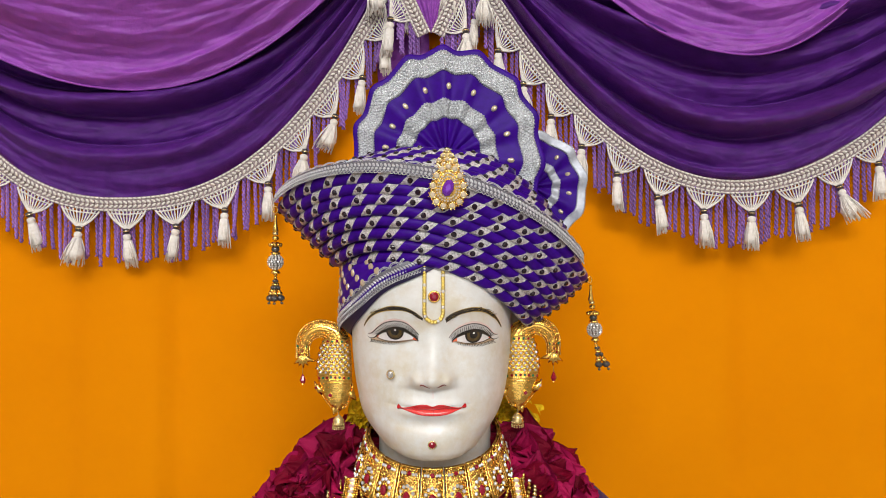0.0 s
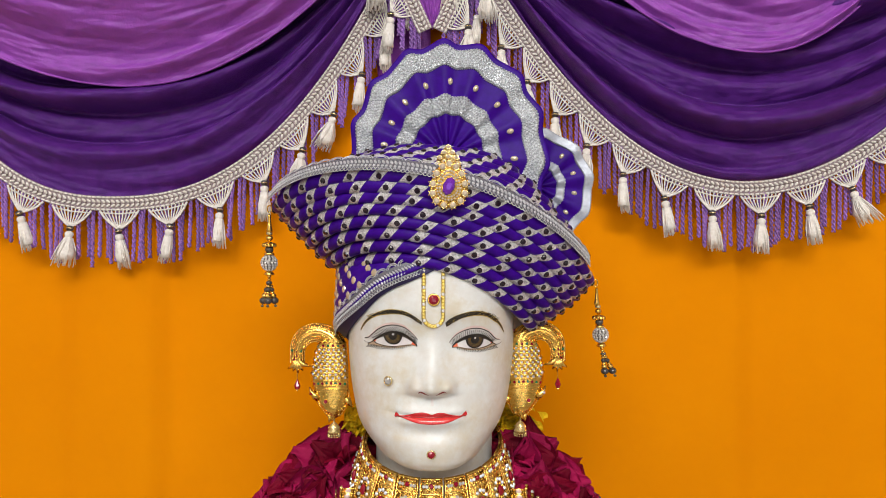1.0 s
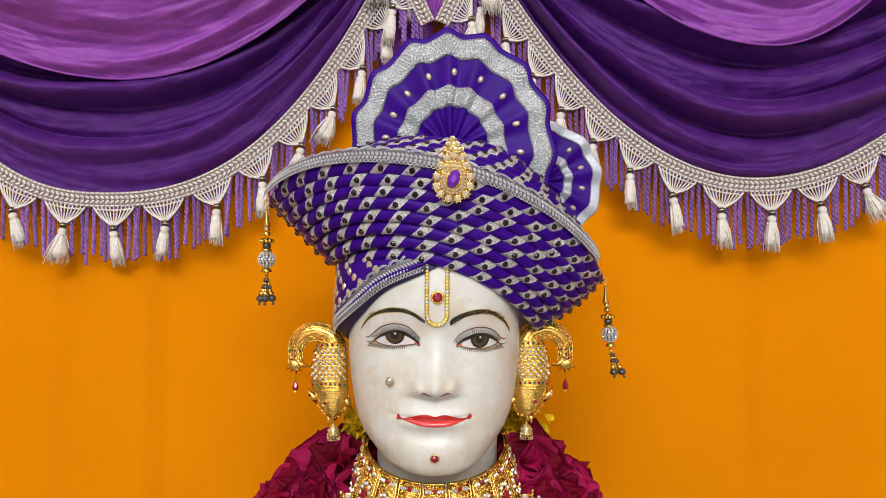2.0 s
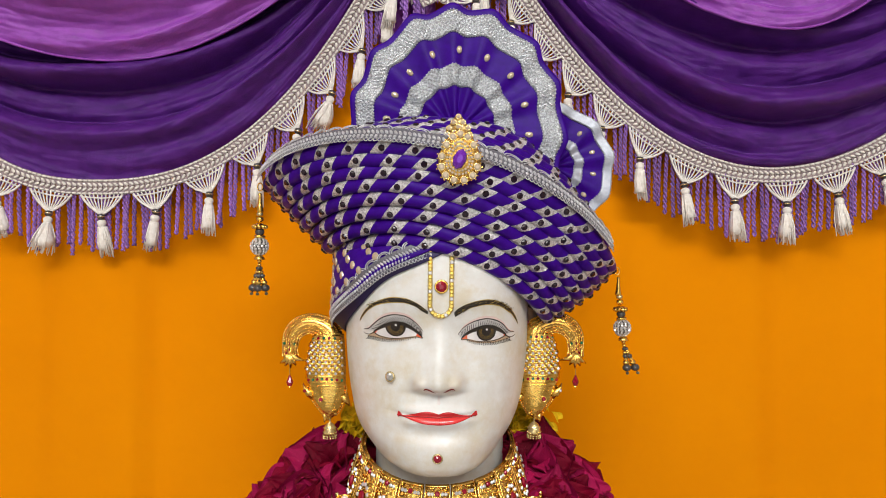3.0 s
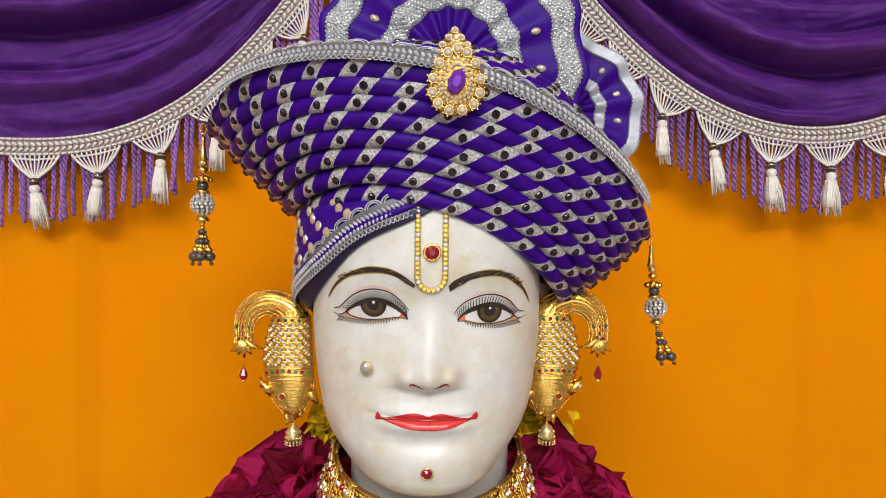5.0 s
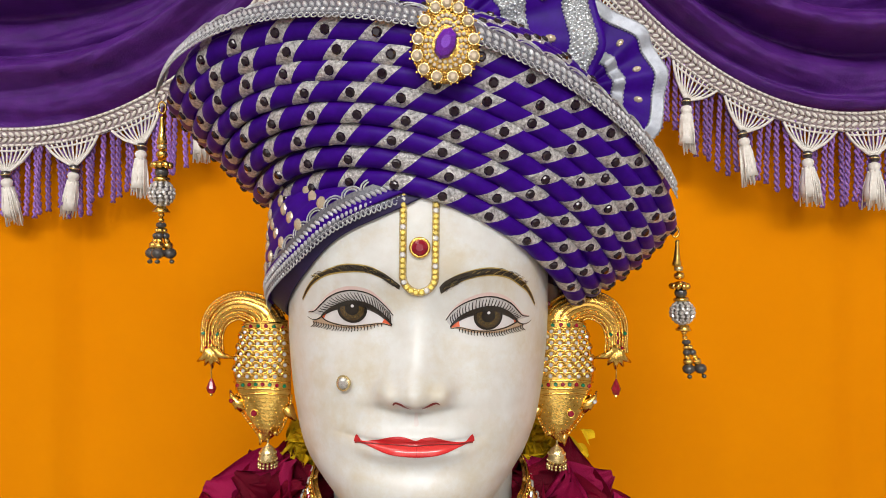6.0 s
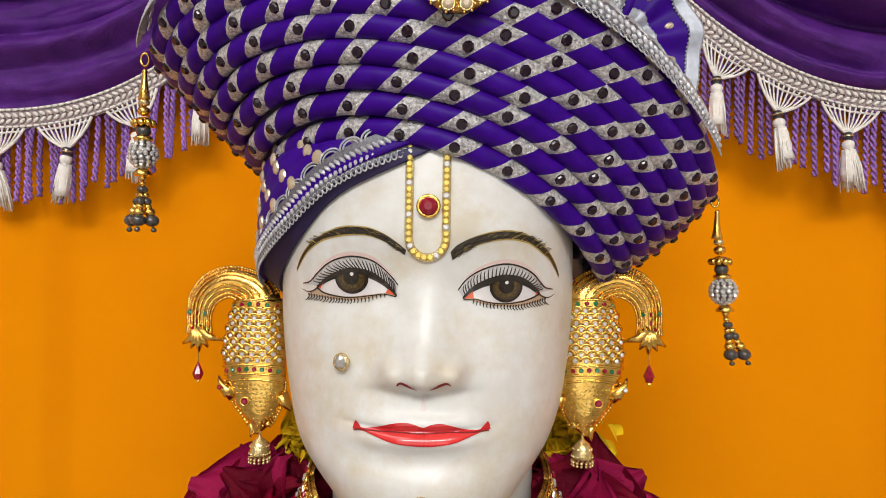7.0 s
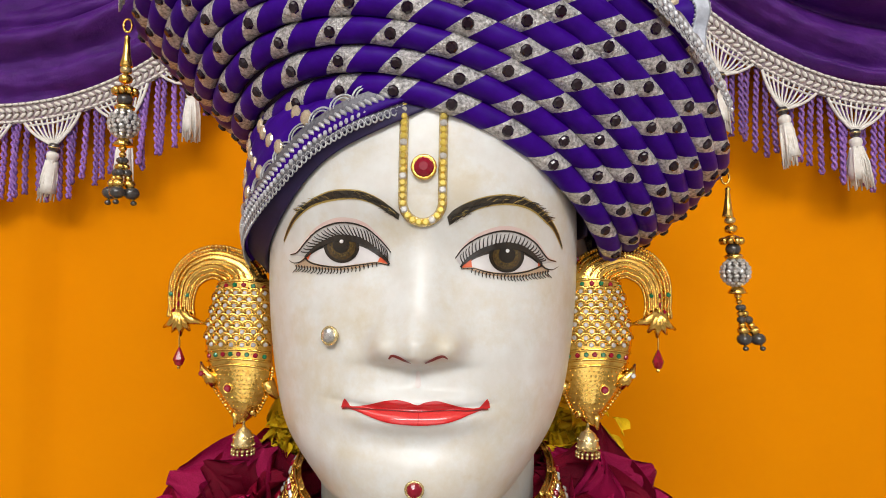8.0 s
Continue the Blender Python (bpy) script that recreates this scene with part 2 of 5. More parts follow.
slab("floor", (-2.2, -3.2, -0.1), (2.2, 1.3, 0.0), FLOORM, "polished pale marble floor of the shrine room")
slab("ceiling", (-2.2, -3.2, 2.8), (2.2, 1.3, 2.9), PLASTER, "plain white plaster ceiling over the shrine")
slab("wall_north", (-2.2, 1.2, 0), (2.2, 1.3, 2.8), PLASTER, "plain plaster wall behind the orange cloth")
slab("wall_south", (-2.2, -3.2, 0), (2.2, -3.1, 2.8), PLASTER, "plain plaster wall facing the shrine")
slab("wall_west", (-2.3, -3.2, 0), (-2.2, 1.3, 2.8), PLASTER, "plain plaster side wall of the shrine")
slab("trim_pelmet_board", (-0.85, 0.79, 1.96), (0.85, 1.2, 1.99), PLASTER, "plain board that carries the swags")
slab("wall_east", (2.2, -3.2, 0), (2.3, 1.3, 2.8), PLASTER, "plain plaster side wall of the shrine")


def orange_backdrop():
    nx, nz = 260, 30
    verts = []
    for i in range(nz):
        z = 0.4 + 1.9 * i / (nz - 1)
        for j in range(nx):
            x = -1.5 + 3.0 * j / (nx - 1)
            y = 0.858 + 0.004 * math.sin(x * 7.0 + 0.6) + 0.0025 * math.sin(x * 17 + 2 + 0.4 * z)
            for fx, d, w in ((-0.325, 0.007, 0.006), (0.345, 0.006, 0.010), (0.46, -0.004, 0.010), (-0.43, -0.005, 0.010), (0.19, 0.004, 0.014), (-0.22, -0.003, 0.012)):
                y += d * math.tanh((x - fx) / w) * math.exp(-((x - fx) / 0.09) ** 2)
            verts.append((x, y, z))
    ob = mesh_ob("backdrop_cloth", verts, grid(nz, nx), ORANGE)
    so = ob.modifiers.new("thick", "SOLIDIFY")
    so.thickness, so.offset = 0.002, 1
    return tagged(ob, "plain saffron orange cloth hung in soft vertical folds behind the statue", "backdrop cloth", kind="structure")


orange_backdrop()

# ---- the statue's head ----
CX, CY = -0.0068, 0.600
W = smooth_table([(1.3393, 0.004), (1.3398, 0.0135), (1.3405, 0.0228), (1.3418, 0.0302), (1.3435, 0.0330), (1.3467, 0.0382), (1.3533, 0.0440), (1.3608, 0.0496),
                  (1.3695, 0.0550), (1.3788, 0.0584), (1.388, 0.0605), (1.4069, 0.0633), (1.4256, 0.0648), (1.444, 0.0650), (1.47, 0.0638), (1.50, 0.061), (1.53, 0.054), (1.55, 0.040), (1.56, 0.02)])
D = smooth_table([(1.3393, 0.036), (1.3398, 0.0460), (1.3405, 0.0535), (1.3418, 0.0595), (1.3435, 0.0632), (1.3467, 0.0665), (1.3533, 0.0690), (1.361, 0.0700), (1.375, 0.0692),
                  (1.385, 0.0690), (1.400, 0.0676), (1.42, 0.0662), (1.437, 0.0660), (1.452, 0.0700), (1.467, 0.0712), (1.49, 0.069), (1.52, 0.058), (1.55, 0.035), (1.56, 0.02)])


def g(x, s):
    return math.exp(-(x / s) ** 2)


def relief(u, z):
    """How far the carved features stand out from the plain form of the head."""
    d = 0.0
    un = u + 0.0012 * min(max((1.45 - z) / 0.05, 0), 1)
    um = u + 0.0020
    # nose: ridge, tip and wings
    k = min(max((1.456 - z) / 0.050, 0), 1)
    end = 1 / (1 + math.exp(-(z - 1.3983) / 0.0008))
    d += end * (0.0098 * k ** 1.1) * math.exp(-abs(un / (0.0082 + 0.0050 * k)) ** 1.8)
    d += 0.0044 * g(un, 0.0078) * g(z - 1.4052, 0.0066) * end
    for s in (-1, 1):
        d += 0.0048 * g(un - s * 0.0122, 0.0042) * g(z - 1.4042, 0.0052) * end
        # eye: hollow, ball and brow
        d -= 0.0042 * math.exp(-((u - s * 0.0280) / 0.0180) ** 2 - ((z - 1.4365) / 0.0120) ** 2)
        d += 0.0050 * math.exp(-((u - s * 0.0297) / 0.0150) ** 2 - ((z - 1.4372) / 0.0088) ** 2)
        d += 0.0010 * math.exp(-((u - s * 0.028) / 0.022) ** 2 - ((z - 1.4560) / 0.0070) ** 2)
        d -= 0.0010 * g(u - s * 0.0125, 0.007) * g(z - 1.438, 0.012)
        # cheek and smile
        d += 0.0012 * math.exp(-((u - s * 0.035) / 0.018) ** 2 - ((z - 1.408) / 0.019) ** 2)
        d -= 0.0008 * g(um - s * 0.0265, 0.0045) * g(z - 1.3840, 0.005)
    # mouth and chin
    fall = math.exp(-abs(um / 0.0225) ** 3)
    lift = 2.2 * um * um
    d += fall * (0.0015 * g(z - 1.3858 - lift, 0.0030) + 0.0034 * g(z - 1.3792 - lift, 0.0038) - 0.0013 * g(z - 1.3832 - lift, 0.0010))
    d += 0.0008 * g(um, 0.022) * g(z - 1.382, 0.012)
    d -= 0.0008 * g(un, 0.0030) * g(z - 1.3935, 0.0040)
    d -= 0.0020 * g(um, 0.021) * g(z - 1.3705, 0.0048)
    d += 0.0012 * g(u, 0.020) * g(z - 1.357, 0.010)
    return d


def head_point(theta, z, out=0.0):
    """A point of the head: theta 0 looks to the front, positive to +x."""
    w, f = W(z), D(z) + 0.0
    c, s = math.cos(theta), math.sin(theta)
    e = 2.25
    f2 = f if c > 0 else f * 1.25
    r = (abs(s / w) ** e + abs(c / f2) ** e) ** (-1 / e)
    u, v = r * s, r * c
    if c > 0.05:
        v += relief(u, z) * min(1, c * 2.2)
    n = Vector((s * w ** -1, -c / f2, 0)).normalized()
    low = 0.0010 * min(max((1.385 - z) / 0.02, 0), 1)
    return Vector((CX + u - 0.0028 * s * s - low, CY - v, z)) + n * out


def face_y(x, z):
    """Depth of the face's surface at x, z, by bisection over the angle."""
    a, b = -1.5, 1.5
    for _ in range(30):
        m = (a + b) / 2
        if head_point(m, z).x < x:
            a = m
        else:
            b = m
    return head_point((a + b) / 2, z).y


def on_face(u, z, out=0.0003):
    return Vector((CX + u, face_y(CX + u, z) - out, z))


def head_mesh(build):
    thetas = list(np.concatenate([np.linspace(-math.pi, -1.45, 14), np.linspace(-1.4, 1.4, 181), np.linspace(1.45, math.pi, 14)[:-1]]))
    zs = list(1.3393 + (np.linspace(0, 1, 44) ** 2.2) * 0.0207) + list(np.linspace(1.361, 1.46, 230)) + list(np.linspace(1.462, 1.56, 30))
    verts = [head_point(t, z) for z in zs for t in thetas]
    n, m = len(zs), len(thetas)
    faces = grid(n, m, True) + [tuple(range(m))[::-1], tuple((n - 1) * m + j for j in range(m))]
    build.add((verts, faces), 0)
    # neck
    ring = []
    for z, rx, ry, y in ((1.20, 0.060, 0.055, 0.625), (1.27, 0.052, 0.050, 0.622), (1.31, 0.0465, 0.048, 0.618), (1.335, 0.0470, 0.047, 0.612), (1.352, 0.0465, 0.046, 0.607), (1.38, 0.043, 0.044, 0.61)):
        for j in range(48):
            w = 2 * math.pi * j / 48
            ring.append((CX + rx * math.cos(w), y + ry * math.sin(w), z))
    build.add((ring, grid(6, 48, True)), 0)
    # ears
    for s in (-1, 1):
        build.add(tube([(CX + s * 0.058, 0.612, 1.446), (CX + s * 0.065, 0.616, 1.450), (CX + s * 0.068, 0.620, 1.440), (CX + s * 0.066, 0.618, 1.424), (CX + s * 0.060, 0.612, 1.405)], 0.0045, 10), 0)


def P(px, py):
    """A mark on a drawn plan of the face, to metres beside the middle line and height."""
    a, b = (px - 750) / 250, (py - 540) / 250
    m = (1, a, b, a * a, a * b, b * b, a ** 3, a * a * b, a * b * b, b ** 3)
    return sum(c * q for c, q in zip(PLAN_U, m)), sum(c * q for c, q in zip(PLAN_Z, m))


PLAN_U = (0.00095, 0.04834, 0.00138, -0.00122, -0.00030, 0.00027, 0.00509, 0.00004, -0.00169, -0.00092)
PLAN_Z = (1.41874, 0.00069, -0.04787, -0.00084, -0.00010, 0.00000, 0.00015, -0.00504, -0.00026, 0.00082)


def curve(points, n=40):
    """A smooth line of n points through a few marks."""
    pts = [np.array(p, float) for p in points]
    t = np.linspace(0, 1, len(pts))
    fx, fy = smooth_table(list(zip(t, [p[0] for p in pts]))), smooth_table(list(zip(t, [p[1] for p in pts])))
    return [np.array((fx(s), fy(s))) for s in np.linspace(0, 1, n)]


def paint(build, top, low, slot, out, across=4):
    """A painted patch between two lines of the face plan, laid on the surface."""
    verts = []
    for k in range(across + 1):
        for a, b in zip(top, low):
            u, z = P(*(a + (b - a) * k / across))
            verts.append(on_face(u, z, out))
    build.add((verts, grid(across + 1, len(top))), slot)


def stroke(build, pts, width, slot, out):
    """A tapered brush line on the face plan. width: a number or a function of 0..1."""
    n = len(pts)
    a, b = [], []
    for i, p in enumerate(pts):
        d = pts[min(i + 1, n - 1)] - pts[max(i - 1, 0)]
        d = d / max(np.linalg.norm(d), 1e-6)
        w = width(i / (n - 1)) if callable(width) else width
        o = np.array((-d[1], d[0])) * w / 2
        a.append(p + o), b.append(p - o)
    paint(build, a, b, slot, out, 1)


def disc(build, cx, cy, r, slot, out, upper=None, lower=None, r0=0.0):
    """A painted round, kept between the lids."""
    ring = []
    rows = 5
    for k in range(rows + 1):
        q = r0 + (r - r0) * k / rows
        for j in range(40):
            w = 2 * math.pi * j / 40
            x, y = cx + q * math.cos(w), cy + q * math.sin(w)
            if upper is not None:
                y = max(y, float(np.interp(x, [p[0] for p in upper], [p[1] for p in upper])))
                y = min(y, float(np.interp(x, [p[0] for p in lower], [p[1] for p in lower])))
            u, z = P(x, y)
            ring.append(on_face(u, z, out))
    build.add((ring, grid(rows + 1, 40, True)), slot)


PAINTS = [MARBLE, EYEWHITE, IRIS, IRISDARK, BLACK, GREY_LID, BLUSH, CORAL, BROWP, OCHRE, RED, ROSY, DARKRED, SHADE, RIM, GOLDIRIS, FAINT]

# the two eyes as they are drawn on the plan; each line runs from the outer corner to the inner one
EYE_A = dict(
    upper=[(541, 455), (560, 437), (580, 425), (600, 418), (620, 418), (640, 423), (660, 436), (678, 454), (688, 467)],
    lower=[(541, 455), (552, 464), (575, 470), (602, 472), (635, 468), (665, 464), (688, 469)],
    lid=[(514, 451), (527, 447), (541, 431), (557, 414), (576, 402), (600, 395), (625, 396), (646, 403), (662, 415), (677, 430), (691, 447)],
    wing=[(512, 461), (522, 466), (535, 463), (550, 450)],
    lashes=((522, 472), (548, 475), (575, 478), (602, 479), (635, 475), (672, 466)),
    iris=(605.5, 436), pupil=(605, 434.5), glint=(606, 428.5),
    top=[(500, 425), (508, 405), (520, 385), (540, 365), (560, 352), (585, 341), (610, 338), (640, 340), (670, 352), (690, 365), (707, 379)],
    low=[(501, 427), (512, 405), (526, 385), (548, 367), (570, 358), (600, 352), (630, 351), (655, 358), (680, 372), (705, 389)])
EYE_B = dict(
    upper=[(959, 468), (950, 457), (938, 445), (920, 435), (897, 431), (875, 434), (850, 443), (830, 457), (816, 472)],
    lower=[(959, 468), (945, 475), (925, 481), (895, 484), (865, 481), (838, 474), (816, 475)],
    lid=[(984, 463), (970, 459), (961, 449), (948, 432), (930, 419), (908, 411), (885, 410), (860, 416), (838, 426), (820, 440), (806, 458)],
    wing=[(988, 472), (976, 478), (962, 474), (950, 461)],
    lashes=((972, 481), (948, 486), (922, 491), (895, 491), (862, 487), (830, 478)),
    iris=(896.5, 453), pupil=(897, 452), glint=(898, 445),
    top=[(997, 438), (990, 417), (978, 395), (960, 375), (940, 360), (915, 350), (890, 347), (860, 350), (830, 358), (805, 370), (792, 383)],
    low=[(996, 440), (988, 422), (977, 403), (961, 388), (945, 374), (925, 365), (900, 361), (870, 363), (840, 372), (815, 386), (796, 399)])


def sample(line, t):
    return np.array([np.interp(t, np.linspace(0, 1, len(line)), [q[c] for q in line]) for c in (0, 1)])


def painted_eye(b, e, way):
    """way is 1 when the inner corner lies towards +x of the plan, else -1."""
    upper, lower, lid = curve(e["upper"]), curve(e["lower"]), curve(e["lid"])
    blush = [p - np.array((0, 9.0 * math.sin(math.pi * i / 39) ** 0.7 + 0.5)) for i, p in enumerate(lid)]
    paint(b, blush, lid, 6, 0.00020, 2)
    paint(b, lid, upper, 5, 0.00032)
    paint(b, upper, lower, 1, 0.00032)
    order = 1 if way > 0 else -1
    u2, l2 = [p + np.array((0, 1.5)) for p in upper][::order], [p - np.array((0, 0.5)) for p in lower][::order]
    # shade below the upper lid, painted on as a tapering grey-brown band
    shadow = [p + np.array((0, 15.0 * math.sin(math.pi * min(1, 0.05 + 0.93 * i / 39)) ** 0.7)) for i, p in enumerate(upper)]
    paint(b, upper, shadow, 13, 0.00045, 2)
    (ix, iy), (px, py) = e["iris"], e["pupil"]
    disc(b, ix, iy, 30.5, 4, 0.0006, u2, l2)
    disc(b, ix, iy, 27.5, 3, 0.0007, u2, l2)
    disc(b, (ix + px) / 2, (iy + py) / 2 + 1.0, 24.5, 2, 0.00080, u2, l2)
    disc(b, px, py + 0.8, 20.5, 15, 0.00090, u2, l2)
    disc(b, px, py, 14.5, 4, 0.0010, u2, l2)
    # lamp highlight on the pupil, painted as a small white disc
    disc(b, *e["glint"], 3.3, 1, 0.0014)
    # corners of the eye and the rim of the lower lid
    for lo, hi in ((33, 39), (1, 5)):
        a = [upper[i] + (lower[i] - upper[i]) * 0.25 for i in range(lo, hi)]
        c = [lower[i] for i in range(lo, hi)]
        paint(b, a, c, 7, 0.0006, 2)
    paint(b, lower, curve(e["lashes"]), 14, 0.0004, 2)
    stroke(b, [p + np.array((0, 2.0)) for p in lower], lambda t: 3.0 - 1.6 * t, 4, 0.0005)
    # lash line, lid line and wing
    band = [p + np.array((0, 10.0 * math.sin(math.pi * min(1, 0.06 + 0.9 * i / 39)) ** 0.8 + 0.5)) for i, p in enumerate(upper)]
    paint(b, [p - np.array((0, 1.2)) for p in upper], band, 4, 0.0012, 2)
    stroke(b, lid, lambda t: 1.8 + 1.2 * math.sin(math.pi * t), 4, 0.0007)
    stroke(b, curve(e["wing"], 12), lambda t: 0.6 + 4 * t * (1.3 - t), 4, 0.0009)
    stroke(b, [upper[i] for i in range(30, 40)] + [upper[39] + np.array((-way * 2.0, 3.5))], lambda t: 3.0, 4, 0.0010)
    rng = random.Random(8 + way)
    for i in range(27):
        t = 0.05 + 0.91 * i / 26
        a, c = sample(upper, t), sample(lid, 0.08 + 0.88 * t)
        reach = 0.80 + rng.uniform(-0.08, 0.08)
        m = (a + c) / 2 + np.array(((t - 0.5) * 5 * way, 1.0))
        stroke(b, curve([a, m, a + (c - a) * reach], 6), lambda s: 2.3 * (1 - 0.5 * s), 4, 0.0008)
    for i in range(25):
        t = 0.02 + 0.94 * i / 24
        a = sample(curve(e["lashes"]), t) - np.array((0, 3.0))
        d = -way * (6.0 - 8.0 * t)
        ln = (13 - 5 * t) * rng.uniform(0.85, 1.1)
        stroke(b, curve([a, a + np.array((way * 1.0, ln * 0.5)), a + np.array((d, ln))], 6), lambda s: 2.6 * (1 - 0.5 * s), 4, 0.0006)
    # brow: a tan edge, the dark body and single hairs over it
    top, low = curve(e["top"]), curve(e["low"])
    paint(b, [p - np.array((0, 3.0 * math.sin(math.pi * min(1, i / 39 + 0.15)) ** 0.5)) for i, p in enumerate(top)], [p + np.array((0, 3.6 * math.sin(math.pi * min(1, i / 39 + 0.15)) ** 0.5)) for i, p in enumerate(low)], 9, 0.00022, 3)
    paint(b, top, low, 8, 0.00036, 3)
    for i in range(110):
        t = rng.uniform(0.25, 0.99)
        a, c = sample(top, t), sample(low, t)
        s0 = a + (c - a) * rng.uniform(0.3, 1.12)
        stroke(b, [s0, s0 + np.array((-6 * way, -3.0 - 2 * t)), s0 + np.array((-13 * way, -4 - 1.5 * t))], lambda s: 1.2 * (1 - 0.7 * s), 4 if i % 6 else 9, 0.0005 + 0.0001 * (i % 3))


def painted_mouth(b):
    top = curve([(612, 716), (625, 719), (650, 717), (675, 711), (700, 708.5), (720, 712), (738, 718), (752, 713), (772, 710.5), (790, 714), (815, 721), (840, 723), (856, 719)], 60)
    mid = curve([(612, 720), (625, 722), (650, 724), (690, 727), (720, 729.5), (741, 730), (770, 728.5), (800, 727), (830, 727), (856, 723)], 60)
    low = curve([(614, 721), (630, 725), (652, 734), (676, 743), (700, 748.5), (741, 752), (780, 749), (805, 743), (830, 733), (854, 724)], 60)
    paint(b, top, mid, 10, 0.0004)
    paint(b, mid, low, 11, 0.0004)
    stroke(b, low, lambda t: 2.4 * math.sin(math.pi * min(1, 0.05 + 0.93 * t)) ** 0.3, 10, 0.0006)
    stroke(b, mid, lambda t: 1.8, 12, 0.0006)
    stroke(b, curve([(740, 731), (740.5, 741), (740, 752)], 10), 1.1, 10, 0.0006)
    # upturned red corners
    paint(b, curve([(604, 721), (606, 712), (610, 705)], 8), curve([(622, 724), (620, 719), (612, 707)], 8), 10, 0.0005, 3)
    paint(b, curve([(867, 722), (866, 714), (862, 706)], 8), curve([(846, 727), (849, 721), (859, 709)], 8), 10, 0.0005, 3)
    stroke(b, curve([(606, 723), (616, 722), (634, 724)], 8), lambda t: 3.2 * (1 - 0.8 * t), 12, 0.0007)
    stroke(b, curve([(864, 724), (854, 725), (836, 727)], 8), lambda t: 3.2 * (1 - 0.8 * t), 12, 0.0007)
    # nostrils and the mark over the lip
    for pts in ([(691, 634), (697, 628), (709, 631), (719, 636), (729, 641)], [(753, 641), (764, 636), (775, 631), (785, 629), (792, 634)]):
        stroke(b, curve(pts, 14), lambda t: 5.0 * math.sin(math.pi * min(1, 0.1 + 0.85 * t)) ** 0.7 + 0.3, 12, 0.0009)
    paint(b, curve([(735, 662), (738, 659), (742, 662)], 8), curve([(733, 686), (738, 690), (744, 686)], 8), 16, 0.0003, 3)


def statue():
    b = Build()
    head_mesh(b)
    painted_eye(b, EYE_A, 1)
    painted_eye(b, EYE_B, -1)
    painted_mouth(b)
    # the bust under the robe
    ring = []
    for z, rx, ry in ((0.62, 0.13, 0.085), (0.9, 0.12, 0.08), (1.15, 0.12, 0.075), (1.24, 0.10, 0.065), (1.27, 0.055, 0.05)):
        for j in range(40):
            w = 2 * math.pi * j / 40
            ring.append((CX + rx * math.cos(w), 0.635 + ry * math.sin(w), z))
    b.add((ring, grid(5, 40, True) + [tuple(range(40))[::-1]]), 0)
    ob = b.ob("statue", PAINTS)
    return tagged(ob, "white marble statue head with painted eyes and red lips", "statue")


statue()


def pedestal():
    b = Build()
    prof = [(0.30, 0.0), (0.30, 0.06), (0.27, 0.09), (0.26, 0.5), (0.28, 0.55), (0.29, 0.6), (0.27, 0.62)]
    b.add(lathe(prof, 40), 0, Matrix.Translation((CX, 0.62, 0)) @ Matrix.Diagonal((1, 0.72, 1, 1)))
    return tagged(b.ob("pedestal", [PLASTER]), "pale stone pedestal under the robed statue", "pedestal")


pedestal()


def robe():
    t = thing("robe", "dark blue velvet robe over the statue's shoulders", "robe")
    ring = []
    for z, rx, ry, y in ((0.63, 0.19, 0.12, 0.64), (0.9, 0.18, 0.115, 0.64), (1.12, 0.185, 0.105, 0.64), (1.22, 0.19, 0.095, 0.64), (1.262, 0.172, 0.080, 0.650), (1.288, 0.142, 0.066, 0.652), (1.306, 0.10, 0.056, 0.645), (1.320, 0.06, 0.052, 0.63)):
        for j in range(72):
            w = 2 * math.pi * j / 72
            r = 1 + 0.012 * math.sin(9 * w) * (1.3 - z)
            ring.append((CX + rx * r * math.cos(w), y + ry * r * math.sin(w), z))
    mesh_ob("cloth", ring, grid(8, 72, True), ROBE, t)
    return t


robe()


# ---- small shared meshes ----
def gem_mesh(name, material, sides=8, table=0.6, height=0.55, sx=1.0, base=0.25):
    """A cut stone of radius 1 facing +z."""
    prof = [(0.92, -base), (1.0, 0.0), (0.86, height * 0.55), (table, height)]
    v, f = lathe(prof, sides)
    v = [Vector((p.x, p.y * sx, p.z)) for p in v]
    ob_me = bpy.data.meshes.new(name)
    ob_me.from_pydata([tuple(p) for p in v], [], f)
    ob_me.materials.append(material)
    return ob_me


def bead_mesh(name, material, sides=10, rows=7, squash=1.0):
    v, f = lathe([(math.sin(math.pi * (i + 0.02) / (rows - 1 + 0.04)), -squash * math.cos(math.pi * (i + 0.02) / (rows - 1 + 0.04))) for i in range(rows)], sides)
    me = bpy.data.meshes.new(name)
    me.from_pydata([tuple(p) for p in v], [], f)
    me.materials.append(material)
    me.polygons.foreach_set("use_smooth", [True] * len(me.polygons))
    return me


def bead_vf(r=1.0, sides=6, rows=5, sz=1.0):
    return lathe([(r * math.sin(math.pi * (i + 0.04) / (rows - 1 + 0.08)), -r * sz * math.cos(math.pi * (i + 0.04) / (rows - 1 + 0.08))) for i in range(rows)], sides)


def bezel_vf(r=1.0, h=0.5, sides=12):
    return lathe([(r * 1.0, -h), (r * 1.28, -h), (r * 1.3, h * 0.3), (r * 1.18, h * 0.6), (r * 1.0, h * 0.4)], sides)


def stand(place, out, along=Vector((0, 0, 1)), scale=1.0):
    """A frame at place whose z points out and whose y goes along."""
    zt = Vector(out).normalized()
    xt = Vector(along).cross(zt)
    xt = xt.normalized() if xt.length > 1e-6 else Vector((1, 0, 0))
    yt = zt.cross(xt)
    m = Matrix((xt, yt, zt)).transposed().to_4x4()
    return Matrix.Translation(place) @ m @ Matrix.Diagonal((scale, scale, scale, 1))


